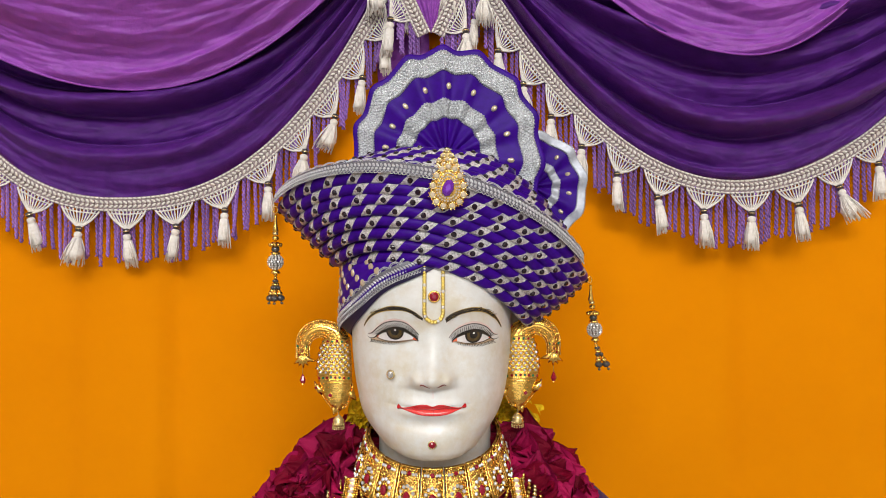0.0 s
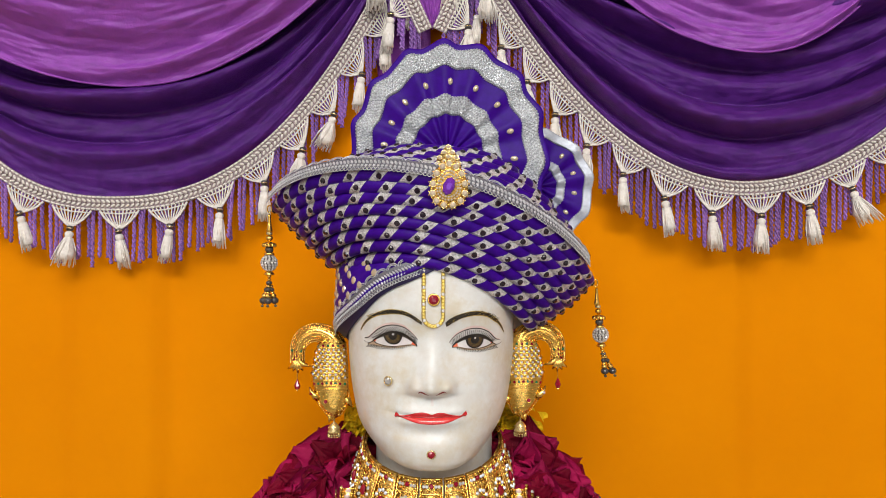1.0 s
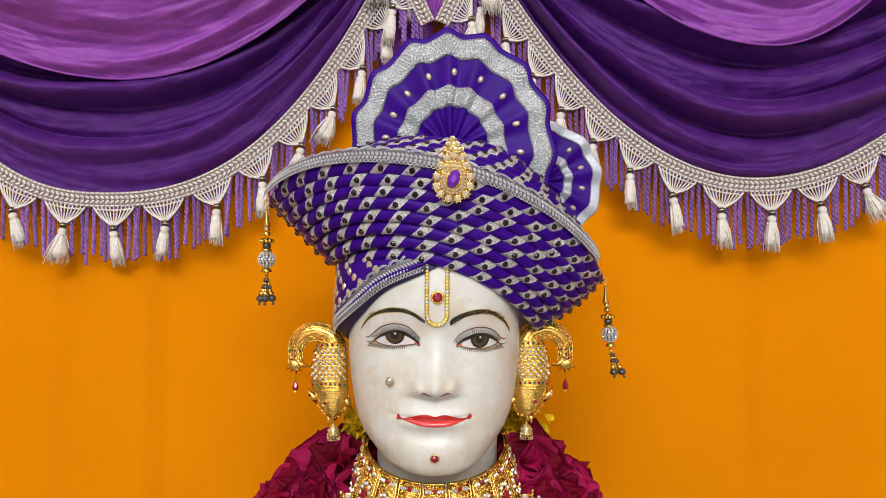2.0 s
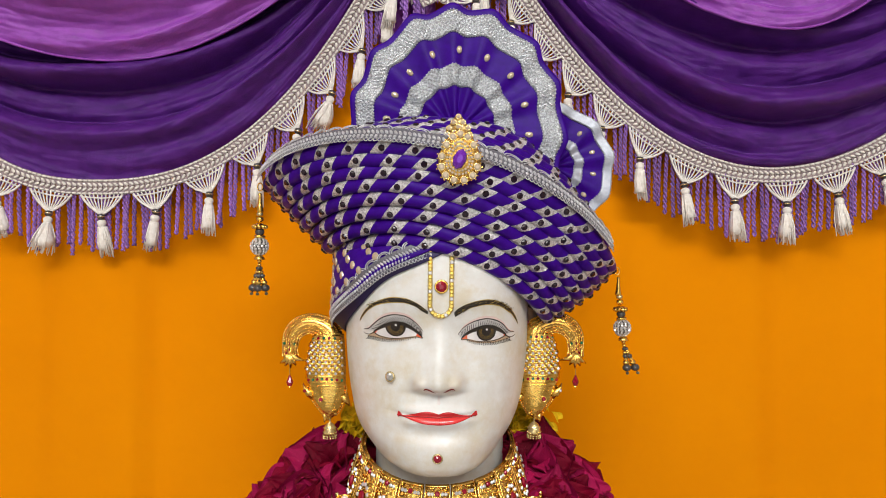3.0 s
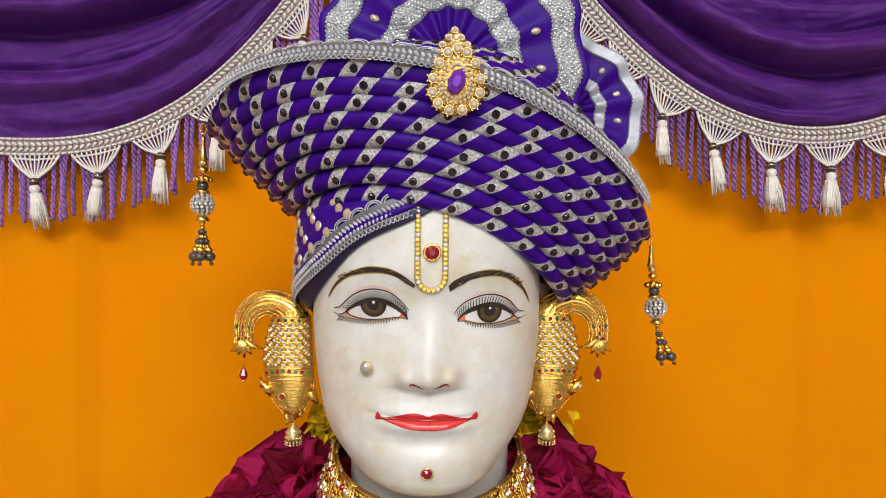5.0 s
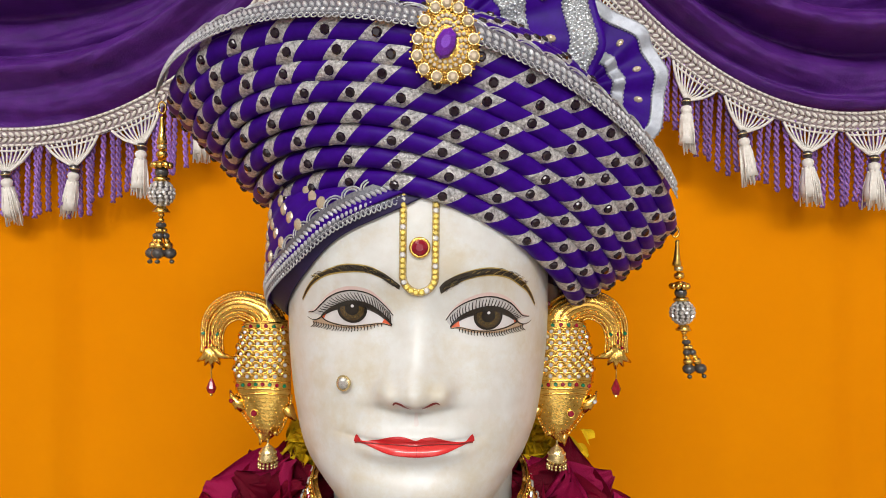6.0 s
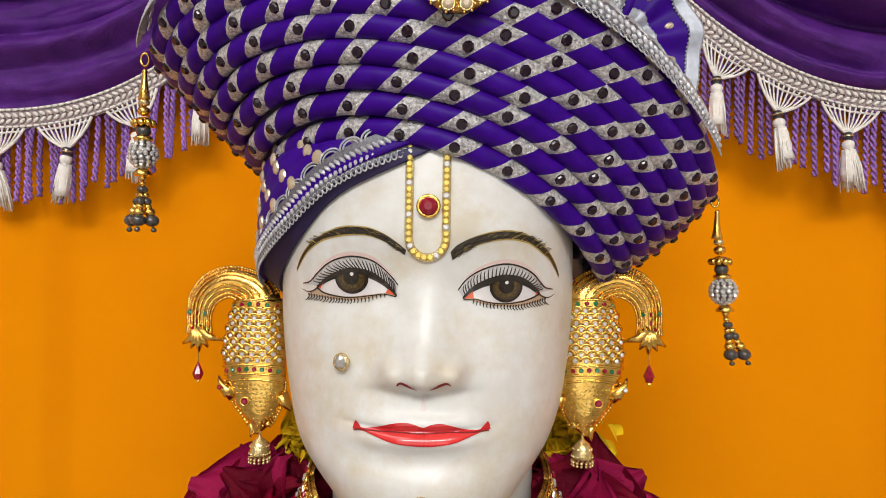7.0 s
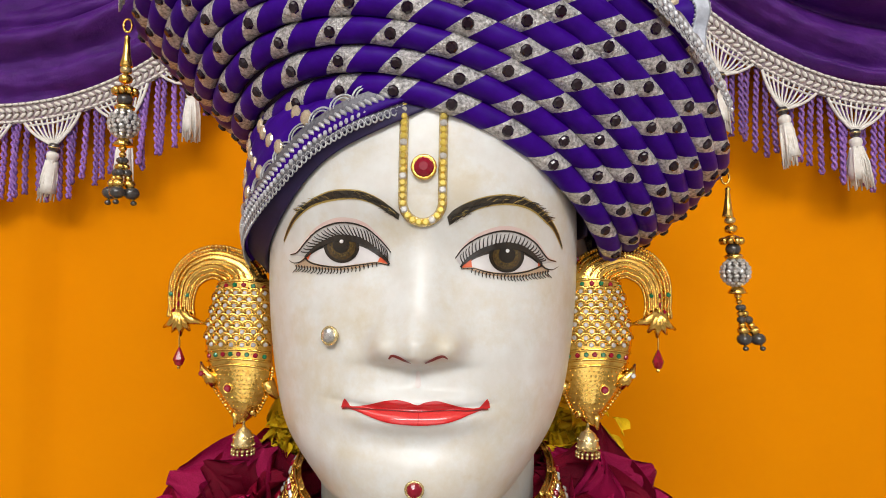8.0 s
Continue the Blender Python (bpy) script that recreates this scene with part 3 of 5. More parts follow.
G_JET = gem_mesh("dark_gem", JET)
G_RUBY, G_EMER, G_CLEAR = gem_mesh("ruby", RUBY), gem_mesh("emerald", EMERALD), gem_mesh("clear_stone", CLEAR)
G_CIT = gem_mesh("yellow_stone", CITRINE)
G_OVAL = gem_mesh("oval_ruby", RUBY, 12, 0.6, 0.5, 1.45)
G_DROP = gem_mesh("champagne_drop", CHAMPAGNE, 8, 0.22, 0.8, 1.4)
G_AMETH = gem_mesh("amethyst", AMETHYST, 8, 0.42, 0.8, 1.55)
B_GOLD, B_OPAL, B_STEEL = bead_mesh("gold_bead", GOLD), bead_mesh("smoky_bead", OPAL), bead_mesh("steel_bead", STEEL)

# ---- turban ----
def brim_ring(k, phi, out=0.0):
    """A point of a ring of the turban. k: 1 lowest rope on the brow, 0 the brim, below 0 the dome."""
    if k >= 0:
        e = k
        cx = -0.0085 + 0.0035 * e
        cy = 0.600 + 0.008 * e
        a = 0.1245 - 0.0480 * e + 0.0035 * math.sin(math.pi * e)
        b = 0.0920 - 0.0130 * e + 0.003 * math.sin(math.pi * e)
        tx, ty = -0.190 - 0.065 * e, -0.62 + 0.04 * e
        zc = 1.4975 - 0.049 * e
    else:
        q = min(-k, 1.0)
        cx, cy = -0.0085 + 0.008 * q, 0.600 + 0.004 * q
        a, b = 0.1245 * (1 - q) + 0.02 * q, 0.092 * (1 - q) + 0.015 * q
        tx, ty = -0.190 * (1 - 0.8 * q), -0.62 * (1 - q)
        zc = 1.4975 + 0.081 * (1 - (1 - q) ** 1.6)
    x, y = (a + out) * math.cos(phi), (b + out) * math.sin(phi)
    yy = y + 0.03
    soft = (yy - math.sqrt(yy * yy + 0.0003)) / 2 - 0.022
    drop = 0.6 * max(0.0, x) ** 2 * (1 if k >= 0 else max(0.0, 1 + 2 * k))
    return Vector((cx + x, cy + y, zc + tx * x + ty * soft - drop))


def ring_frame(k, phi):
    p = brim_ring(k, phi)
    t = (brim_ring(k, phi + 0.02) - brim_ring(k, phi - 0.02)).normalized()
    d = brim_ring(k - 0.06, phi) - brim_ring(k + 0.06, phi)
    o = t.cross(d).normalized()
    return p, t, o, t.cross(o)


def rope(k, r, parent, shift):
    """One padded roll: violet satin wound with slanting silver bands, a dark stone on each."""
    n0 = 240
    ring = [brim_ring(k, 2 * math.pi * i / n0) for i in range(n0)]
    arc = np.cumsum([0] + [(ring[(i + 1) % n0] - ring[i]).length for i in range(n0)])
    length = float(arc[-1])
    count = max(8, round(length / 0.0205))
    per, sides = 10, 12
    n = count * per

    def angle(at):
        return float(np.interp((at % 1.0) * length, arc, np.linspace(0, 2 * math.pi, n0 + 1)))
    verts = []
    for i in range(n):
        for j in range(sides):
            w = 2 * math.pi * j / sides
            wob = 0.0006 * math.sin(i * 1.7 + k * 9)
            p, t, o, s = ring_frame(k, angle((i + shift * per) / n - (0.0042 * math.sin(w) + wob) / length))
            rr = r * (1 + 0.03 * math.sin(i * 0.9))
            verts.append(p + o * (rr * math.cos(w)) + s * (rr * math.sin(w)))
    faces = grid(n, sides, True)
    faces += [((n - 1) * sides + j, (n - 1) * sides + (j + 1) % sides, (j + 1) % sides, j) for j in range(sides)]
    slots = [1 if (f // sides) % per < 4 else 0 for f in range(n * sides)]
    ob = mesh_ob("rope", verts, faces, [SATIN, SILVER], parent, "", True, slots)
    for c in range(count):
        phi = angle((c * per + 2 + shift * per) / n + 0.0006 * math.sin(c * 5.0) / length)
        if 1.15 * math.pi - 0.75 < phi < 1.85 * math.pi + 0.75:
            p, t, o, s = ring_frame(k, phi)
            put(G_JET, "gem", stand(p + o * r * 0.97, o, s, 0.0022), ob)
    return ob


turban = thing("turban", "violet satin rope turban with silver bands, lace and dark gems", "turban")
for i in range(8):
    rope((i + 0.55) / 7.55, 0.0048 + (0.0004 if i < 2 else 0), turban, 0.37 * i + 0.1 + 0.16 * math.sin(2.3 * i))
for i in range(6):
    rope(-(i + 0.5) / 7.2, 0.0060 - 0.0003 * i, turban, 0.41 * i)


def turban_lining():
    ks = np.concatenate([np.linspace(1.0, 0, 14), np.linspace(-0.06, -0.9, 16)])
    verts = []
    for k in ks:
        for j in range(64):
            p, t, o, s = ring_frame(k, 2 * math.pi * j / 64)
            verts.append(p - o * 0.0022)
    return mesh_ob("lining", verts, grid(len(ks), 64, True), NAVY, turban)


turban_lining()


def lace_band(name, frame_at, n, width, parent, label, closed):
    """Braid on a line. frame_at(i / n) gives place, along, out and across."""
    b = Build()
    rows, m = [], n if closed else n + 1
    for i in range(m):
        p, t, o, s = frame_at(i / n)
        for v in (-0.5, -0.2, 0.2, 0.5):
            rows.append(p + s * (width * v) + o * (0.0004 + 0.0006 * (1 - abs(v))))
    vf = grid(m, 4)
    if closed:
        vf = vf + [((m - 1) * 4 + j, (m - 1) * 4 + j + 1, j + 1, j) for j in range(3)]
    b.add((rows, vf), 1)
    pad = bead_vf(1.0, 6, 5)
    for i in range(n):
        p, t, o, s = frame_at((i + 0.5) / n)
        turn = Matrix((t, s, o)).transposed().to_4x4()
        step = (frame_at((i + 1) / n)[0] - frame_at(i / n)[0]).length
        # slanting twists in the middle, two rows
        b.add(pad, 0, Matrix.Translation(p + s * (width * 0.10) + o * 0.0010) @ turn @ pose(0, 0, 0, 0, 0, 32) @ Matrix.Diagonal((step * 0.36, width * 0.20, 0.0011, 1)))
        b.add(pad, 0, Matrix.Translation(p - s * (width * 0.22) + o * 0.0009) @ turn @ pose(0, 0, 0, 0, 0, -28) @ Matrix.Diagonal((step * 0.38, width * 0.13, 0.0009, 1)))
        # loops on one edge
        loop = [Vector((step * 0.42 * math.cos(w), -width * 0.50 + width * 0.14 * math.sin(w), 0.0006)) for w in np.linspace(0, 2 * math.pi, 9)[:-1]]
        b.add(tube(loop, 0.00035, 4, True), 0, Matrix.Translation(p) @ turn)
        # scallops on the other edge
        if i % 4 == 0:
            for q in (1.0, 0.7):
                arch = [Vector((step * 2.0 * q * math.cos(w), width * 0.42 + width * 0.34 * q * math.sin(w), 0.0004)) for w in np.linspace(0, math.pi, 9)]
                b.add(tube(arch, 0.0004, 4), 0, Matrix.Translation(p) @ turn)
    return b.ob(name, [LACE, DIMSILVER], parent, label)


def brim_frame(t):
    phi = math.pi * (1.095 + 0.755 * t)
    p = brim_ring(0.0, phi)
    _, al, o, _ = ring_frame(0.0, phi)
    p1, p2 = ring_frame(0.08, phi), ring_frame(-0.08, phi)
    lo, hi = p1[0] + p1[2] * 0.005, p2[0] + p2[2] * 0.005
    across = (hi - lo).normalized()
    o = al.cross(across).normalized()
    return p + o * 0.0050, al, o, across


lace_band("lace_trim", brim_frame, 106, 0.0098, turban, "silver braid along the brim", False)


# wrapped cloth under the ropes, with a slanting hem
HEM = smooth_table([(-2.3, 1.420), (-1.85, 1.428), (-1.2, 1.4405), (-0.78, 1.4570), (-0.52, 1.4710), (-0.17, 1.4830), (0.0, 1.4885), (0.2, 1.495), (0.6, 1.500)])


def cap_point(theta, z, out):
    tuck = min(max((z - 1.484) / 0.014, 0), 1)
    puff = 0.0050 * min(max((-theta - 0.45) / 0.7, 0), 1)
    return head_point(theta, min(z, 1.53), out + puff - 0.0065 * tuck)


def cap_frame(t):
    th = -1.75 + 1.75 * t
    z = HEM(th) + 0.0058
    p = cap_point(th, z, 0.0050)
    q = cap_point(th + 0.03, HEM(th + 0.03) + 0.0058, 0.0050)
    al = (q - p).normalized()
    o = Vector((p.x - CX, p.y - CY - 0.01, 0)).normalized()
    o = (o - al * o.dot(al)).normalized()
    return p, al, o, o.cross(al)


def wrapped_cap():
    b, thetas = Build(), np.linspace(-2.3, 0.35, 70)
    for lo, hi, out, slot in ((0.0, 0.0085, 0.0030, 1), (0.0022, 0.055, 0.0042, 0)):
        verts = []
        for i in range(16):
            for th in thetas:
                z = HEM(th) + lo + (hi - lo) * i / 15
                rip = 0.0008 * math.sin(40 * (z - HEM(th)) * 14 + 3 * th)
                if slot:
                    f = min(1.0, i / 9)
                    z = HEM(th) - 0.0030 + 0.0115 * i / 15
                    puff = 0.0050 * min(max((-th - 0.45) / 0.7, 0), 1)
                    verts.append(cap_point(th, z, (0.0004 - puff) * (1 - f) + out * f))
                else:
                    verts.append(cap_point(th, z, out + rip))
        b.add((verts, grid(16, len(thetas))), slot)
    # right-hand edge, tucked under the ropes
    verts = []
    for i in range(12):
        for th in np.linspace(0.75, 2.2, 30):
            verts.append(cap_point(th, 1.492 - 0.045 * min(1, max(0, (th - 0.75) / 0.55)) + 0.04 * i / 11, 0.0030))
    b.add((verts, grid(12, 30)), 1)
    ob = b.ob("wrapped_cloth", [SATIN, NAVY], turban, "violet satin wrap with a dark navy edge")
    so = ob.modifiers.new("thick", "SOLIDIFY")
    so.thickness, so.offset = 0.0014, 1
    rng = random.Random(3)
    for i in range(6):
        for j in range(9):
            th = -1.72 + 0.165 * j + 0.08 * (i % 2)
            z = HEM(th) + 0.0150 + 0.0075 * i
            if z < 1.513 - 0.012 * abs(th):
                p = cap_point(th, z, 0.0058)
                o = Vector((p.x - CX, p.y - CY, 0)).normalized()
                put(G_SEQ, "sequin", stand(p, o, (rng.uniform(-0.6, 0.6), 0, 1), 0.0026), ob)


G_SEQ = gem_mesh("gold_sequin", CHAMPAGNE, 9, 0.35, 0.45, 1.15, 0.15)
wrapped_cap()
lace_band("hem_lace", cap_frame, 66, 0.0100, turban, "silver braid along the slanting hem", False)


# ---- fans on the turban ----
def fan(cx, cy, cz, rx, rz, a0, a1, pleats, lean, bands, stones, size, band_mat, depth):
    rng = random.Random(int(cx * 1000) + 7)
    ph = [rng.uniform(-0.5, 0.5) for _ in range(pleats + 2)]

    def at(s, q, out=0.0):
        w = radians(a0 + (a1 - a0) * s)
        c = s * pleats
        i = int(c)
        jig = ph[i] * (1 - (c - i)) + ph[i + 1] * (c - i)
        x = 2 * math.pi * c + jig
        wave = math.cos(x) + 0.15 * math.cos(2 * x + 1.0)
        grow = 1 + 0.024 * wave * q ** 0.5 + 0.02 * math.sin(5 * s + 1)
        return Vector((cx + rx * q * grow * math.cos(w), cy + lean * rz * q * math.sin(w) - depth * wave * q ** 0.4 * (1.5 - q) - out, cz + rz * q * grow * math.sin(w)))
    nr, na = 40, pleats * 12
    qs = [0.05 + 0.95 * i / (nr - 1) for i in range(nr)]
    verts = [at(j / na, q) for q in qs for j in range(na + 1)]
    b = Build()
    b.add((verts, grid(nr, na + 1)), 0)
    for lo, hi in bands:
        vs = [at(j / na, lo + (hi - lo) * i / 8, 0.0014) for i in range(9) for j in range(na + 1)]
        b.add((vs, grid(9, na + 1)), 1)
        length = math.pi * (rx + rz) / 2 * (a1 - a0) / 180 * (lo + hi) / 2
        n = int(length / 0.0021)
        for edge in (lo, hi):
            for i in range(n):
                p = at((i + 0.5) / n, edge, 0.0014)
                b.add(bead_vf(0.0008, 5, 4), 2, Matrix.Translation(p))
        if band_mat is SEQUIN:
            # rows of small overlapping sequins
            for r in range(1, 7):
                edge = lo + (hi - lo) * r / 7
                m = int(length / 0.0026)
                for i in range(m):
                    p = at((i + 0.5 * (r % 2)) / m, edge, 0.0018)
                    b.add(lathe([(0.0016, -0.0003), (0.0017, 0.0), (0.0006, 0.0005)], 6), 3, Matrix.Translation(p) @ pose(0, 0, 0, 90 + rng.uniform(-30, 30), rng.uniform(-30, 30), 0) @ Matrix.Diagonal((1, 0.72, 1, 1)))
    ob = b.ob("fan_crest", [SATIN, band_mat, LACE, SPANGLE], turban, "pleated violet fan with silver bands")
    so = ob.modifiers.new("thick", "SOLIDIFY")
    so.thickness, so.offset = 0.0008, -1
    for s, q in stones:
        p = at(s, q, 0.0008)
        w = radians(a0 + (a1 - a0) * s)
        put(G_DROP, "stone", stand(p, (0, -1, 0.15), (math.cos(w), 0, math.sin(w)), size), ob)
    return ob


fan(0.0025, 0.606, 1.5755, 0.0796, 0.0935, -26, 188, 9, -0.02, ((0.78, 0.945), (0.37, 0.53)),
    [(s, 0.655) for s in (0.115, 0.21, 0.315, 0.42, 0.53, 0.635, 0.74, 0.835, 0.92)], 0.0023, SEQUIN, 0.0019)
fan(0.0785, 0.633, 1.5545, 0.0465, 0.0485, -62, 118, 5, 0.0, ((0.85, 1.0), (0.36, 0.50)),
    [(s, 0.69) for s in (0.12, 0.29, 0.45, 0.62, 0.78)], 0.0019, RIBBON, 0.0020)


# ---- brooch on the brim ----
def brooch():
    t = thing("brooch", "gold teardrop brooch with clear stones round an amethyst", "brooch")
    out = Vector((0.02, -1, -0.08)).normalized()
    side = Vector((1, 0, 0))
    up = Vector((0.02, -0.08, 1)).normalized()
    c = Vector((0.0035, 0.5010, 1.5420))

    def egg(w, r):
        x, y = math.sin(w), -math.cos(w)
        return (x * r * 0.0108 * (1 - 0.16 * y), y * r * (0.0150 if y > 0 else 0.0125))
    b = Build()
    n = 36
    vs = []
    for r, h in ((1.14, -0.0045), (1.16, -0.0005), (1.05, 0.0006), (0.6, 0.0012), (0.3, 0.0014)):
        for j in range(n):
            x, y = egg(2 * math.pi * j / n, r)
            vs.append(c + side * x + up * y + out * h)
    b.add((vs, grid(5, n, True) + [tuple(4 * n + j for j in range(n))]), 0)
    plate = b.ob("setting", [ANTIQUE], t)
    for i in range(13):
        w = 2 * math.pi * (i + 0.5) / 13
        x, y = egg(w, 1.0)
        p = c + side * x + up * y
        bz = Build().add(bezel_vf(0.0019, 0.0013), 0, stand(p + out * 0.001, out, up)).ob("bezel", [PALEGOLD], t)
        put(G_TOPAZ, "stone", stand(p + out * 0.0014, out, up, 0.0020), bz)
        for d in range(7):
            a = 2 * math.pi * d / 7
            put(B_GOLD, "grain", Matrix.Translation(p + out * 0.0016 + side * (0.0029 * math.cos(a)) + up * (0.0029 * math.sin(a))) @ Matrix.Diagonal((0.0005, 0.0005, 0.0005, 1)), bz)
    for r, m in ((0.70, 26), (0.54, 22)):
        for i in range(m):
            x, y = egg(2 * math.pi * i / m, r)
            put(G_CIT_SMALL, "small_stone", stand(c + side * x + up * y + out * 0.0016, out, up, 0.00085), plate)
    put(G_AMETH, "amethyst", stand(c + out * 0.0022 + up * 0.0002, out, up + side * 0.35, 0.0041), t)
    # upper tip behind the brim braid
    b = Build()
    c2 = Vector((0.0030, 0.5160, 1.5625))
    out2 = Vector((0, -1, 0.35)).normalized()
    up2 = Vector((0, 0.35, 1)).normalized()
    pts = [(0, 0.0105), (-0.0035, 0.0055), (0.0035, 0.0055), (-0.0070, 0.0005), (0, 0.0015), (0.0070, 0.0005), (-0.0085, -0.005), (-0.003, -0.0035), (0.003, -0.0035), (0.0085, -0.005)]
    pts = [(x * 0.82, y * 0.8) for x, y in pts]
    tip = [c2 + side * x * 0.84 + up2 * y * 0.82 + out2 * h for h in (-0.003, 0) for x, y in ((-0.0105, -0.008), (0.0105, -0.008), (0.009, 0.0), (0.003, 0.010), (0, 0.0135), (-0.003, 0.010), (-0.009, 0.0))]
    b.add((tip, [tuple(range(7)), tuple(range(7, 14))[::-1]] + [(i, (i + 1) % 7, 7 + (i + 1) % 7, 7 + i) for i in range(7)]), 0)
    for x, y in pts:
        b.add(bezel_vf(0.0015, 0.001, 10), 0, stand(c2 + side * x + up2 * y + out2 * 0.0006, out2, up2))
    tipo = b.ob("tip", [PALEGOLD], t, "small gold tip set with clear stones")
    for x, y in pts:
        put(G_TOPAZ, "stone", stand(c2 + side * x + up2 * y + out2 * 0.001, out2, up2, 0.0014), tipo)
    return t


G_TOPAZ = gem_mesh("pale_topaz", CHAMPAGNE, 8, 0.45, 0.6)
G_CIT_SMALL = gem_mesh("champagne_stone", CHAMPAGNE, 6)
brooch()


# ---- hanging pendants ----
def pendant(at, lean, legs, label):
    t = thing("pendant", label, "pendant", "pendants at the turban's brim")

    def along(d, dx=0.0):
        return Vector(at) + Vector((lean * d + dx, 0, -d))

    def turned(name, prof, mat_, d, dx=0.0, sides=12, label=""):
        return Build().add(lathe(prof, sides), 0, Matrix.Translation(along(d, dx))).ob(name, [mat_], t, label)
    ring = [along(-0.001) + Vector((0.0018 * math.cos(w), 0, 0.0028 * math.sin(w))) for w in np.linspace(0, 2 * math.pi, 13)[:-1]]
    Build().add(tube(ring, 0.0005, 5, True), 0).ob("hook", [GOLD], t)
    turned("cone", [(0.0022, -0.0075), (0.0026, -0.007), (0.0017, -0.003), (0.001, 0.004), (0.0013, 0.005), (0.0005, 0.006)], GOLD, 0.009)
    turned("ring_bead", [(0.001, -0.0015), (0.0022, -0.001), (0.0024, 0), (0.0022, 0.001), (0.001, 0.0015)], PALEGOLD, 0.0178)
    turned("bead", [(0.001, -0.002), (0.0024, -0.0012), (0.0028, 0), (0.0024, 0.0012), (0.001, 0.002)], GOLD, 0.0215)
    b = Build()
    for i in range(9):
        w = 2 * math.pi * i / 9
        b.add(bead_vf(0.0017, 6, 5), 0, Matrix.Translation(along(0.0262) + Vector((0.0040 * math.cos(w), 0.0040 * math.sin(w), -0.0006))))
    b.add(lathe([(0.001, -0.001), (0.0045, -0.0005), (0.003, 0.001), (0.001, 0.0018)], 12), 0, Matrix.Translation(along(0.0258)))
    b.ob("flower_cap", [GOLD], t)
    put(B_OPAL, "smoky_bead", Matrix.Translation(along(0.0302)) @ Matrix.Diagonal((0.0034, 0.0034, 0.0030, 1)), t)
    turned("cap", [(0.003, 0.0012), (0.0042, 0.0002), (0.0038, -0.0008), (0.001, -0.001)][::-1], GOLD, 0.0335)
    b = Build()
    b.add(bead_vf(0.0058, 14, 9), 0, Matrix.Translation(along(0.0402)))
    for i in range(9):
        la = -1.35 + 2.7 * i / 8
        n = max(4, round(13 * math.cos(la)))
        for j in range(n):
            w = 2 * math.pi * (j + 0.5 * (i % 2)) / n
            d = Vector((math.cos(la) * math.cos(w), math.cos(la) * math.sin(w), math.sin(la)))
            b.add(lathe([(0.00105, -0.0004), (0.0012, 0), (0.0009, 0.0006), (0.0005, 0.0008)], 6), 1, stand(along(0.0402) + d * 0.0058, d))
    b.ob("crystal_ball", [STEEL, CLEAR], t, "round ball set with clear crystals", False)
    turned("cap", [(0.0038, -0.0016), (0.0042, -0.001), (0.0028, 0.0008), (0.002, 0.0016)], GOLD, 0.0480)
    turned("bead", [(0.001, -0.0012), (0.0018, 0), (0.001, 0.0012)], GOLD, 0.0505)
    for dx, dy in legs:
        def leg_at(d):
            f = d / 0.019
            return along(0.0525 + d, dx * f) + Vector((0, dy * f, 0))
        leg = Build().add(tube([leg_at(-0.001), leg_at(0.010), leg_at(0.0205)], 0.0006, 6), 0).ob("bead_leg", [GOLD], t, "gold and smoky bead drop")
        for d, r, me in ((0.0005, 0.0014, B_GOLD), (0.003, 0.0018, B_OPAL), (0.0056, 0.0017, B_GOLD), (0.0082, 0.0021, B_OPAL), (0.0105, 0.0017, B_GOLD), (0.0128, 0.0026, B_GOLD), (0.0165, 0.0034, B_OPAL), (0.0205, 0.0013, B_STEEL)):
            put(me, "bead", Matrix.Translation(leg_at(d)) @ Matrix.Diagonal((r, r, r * 0.8, 1)), leg)
    return t


pendant((-0.1330, 0.575, 1.5300), 0.0, ((-0.0045, -0.001), (0.0, -0.004), (0.0045, 0.001)), "gold and crystal bead pendant hanging from the turban brim")
pendant((0.1215, 0.600, 1.4735), 0.10, ((0.0005, -0.001), (0.0080, 0.001)), "gold and crystal bead pendant with two bead drops")


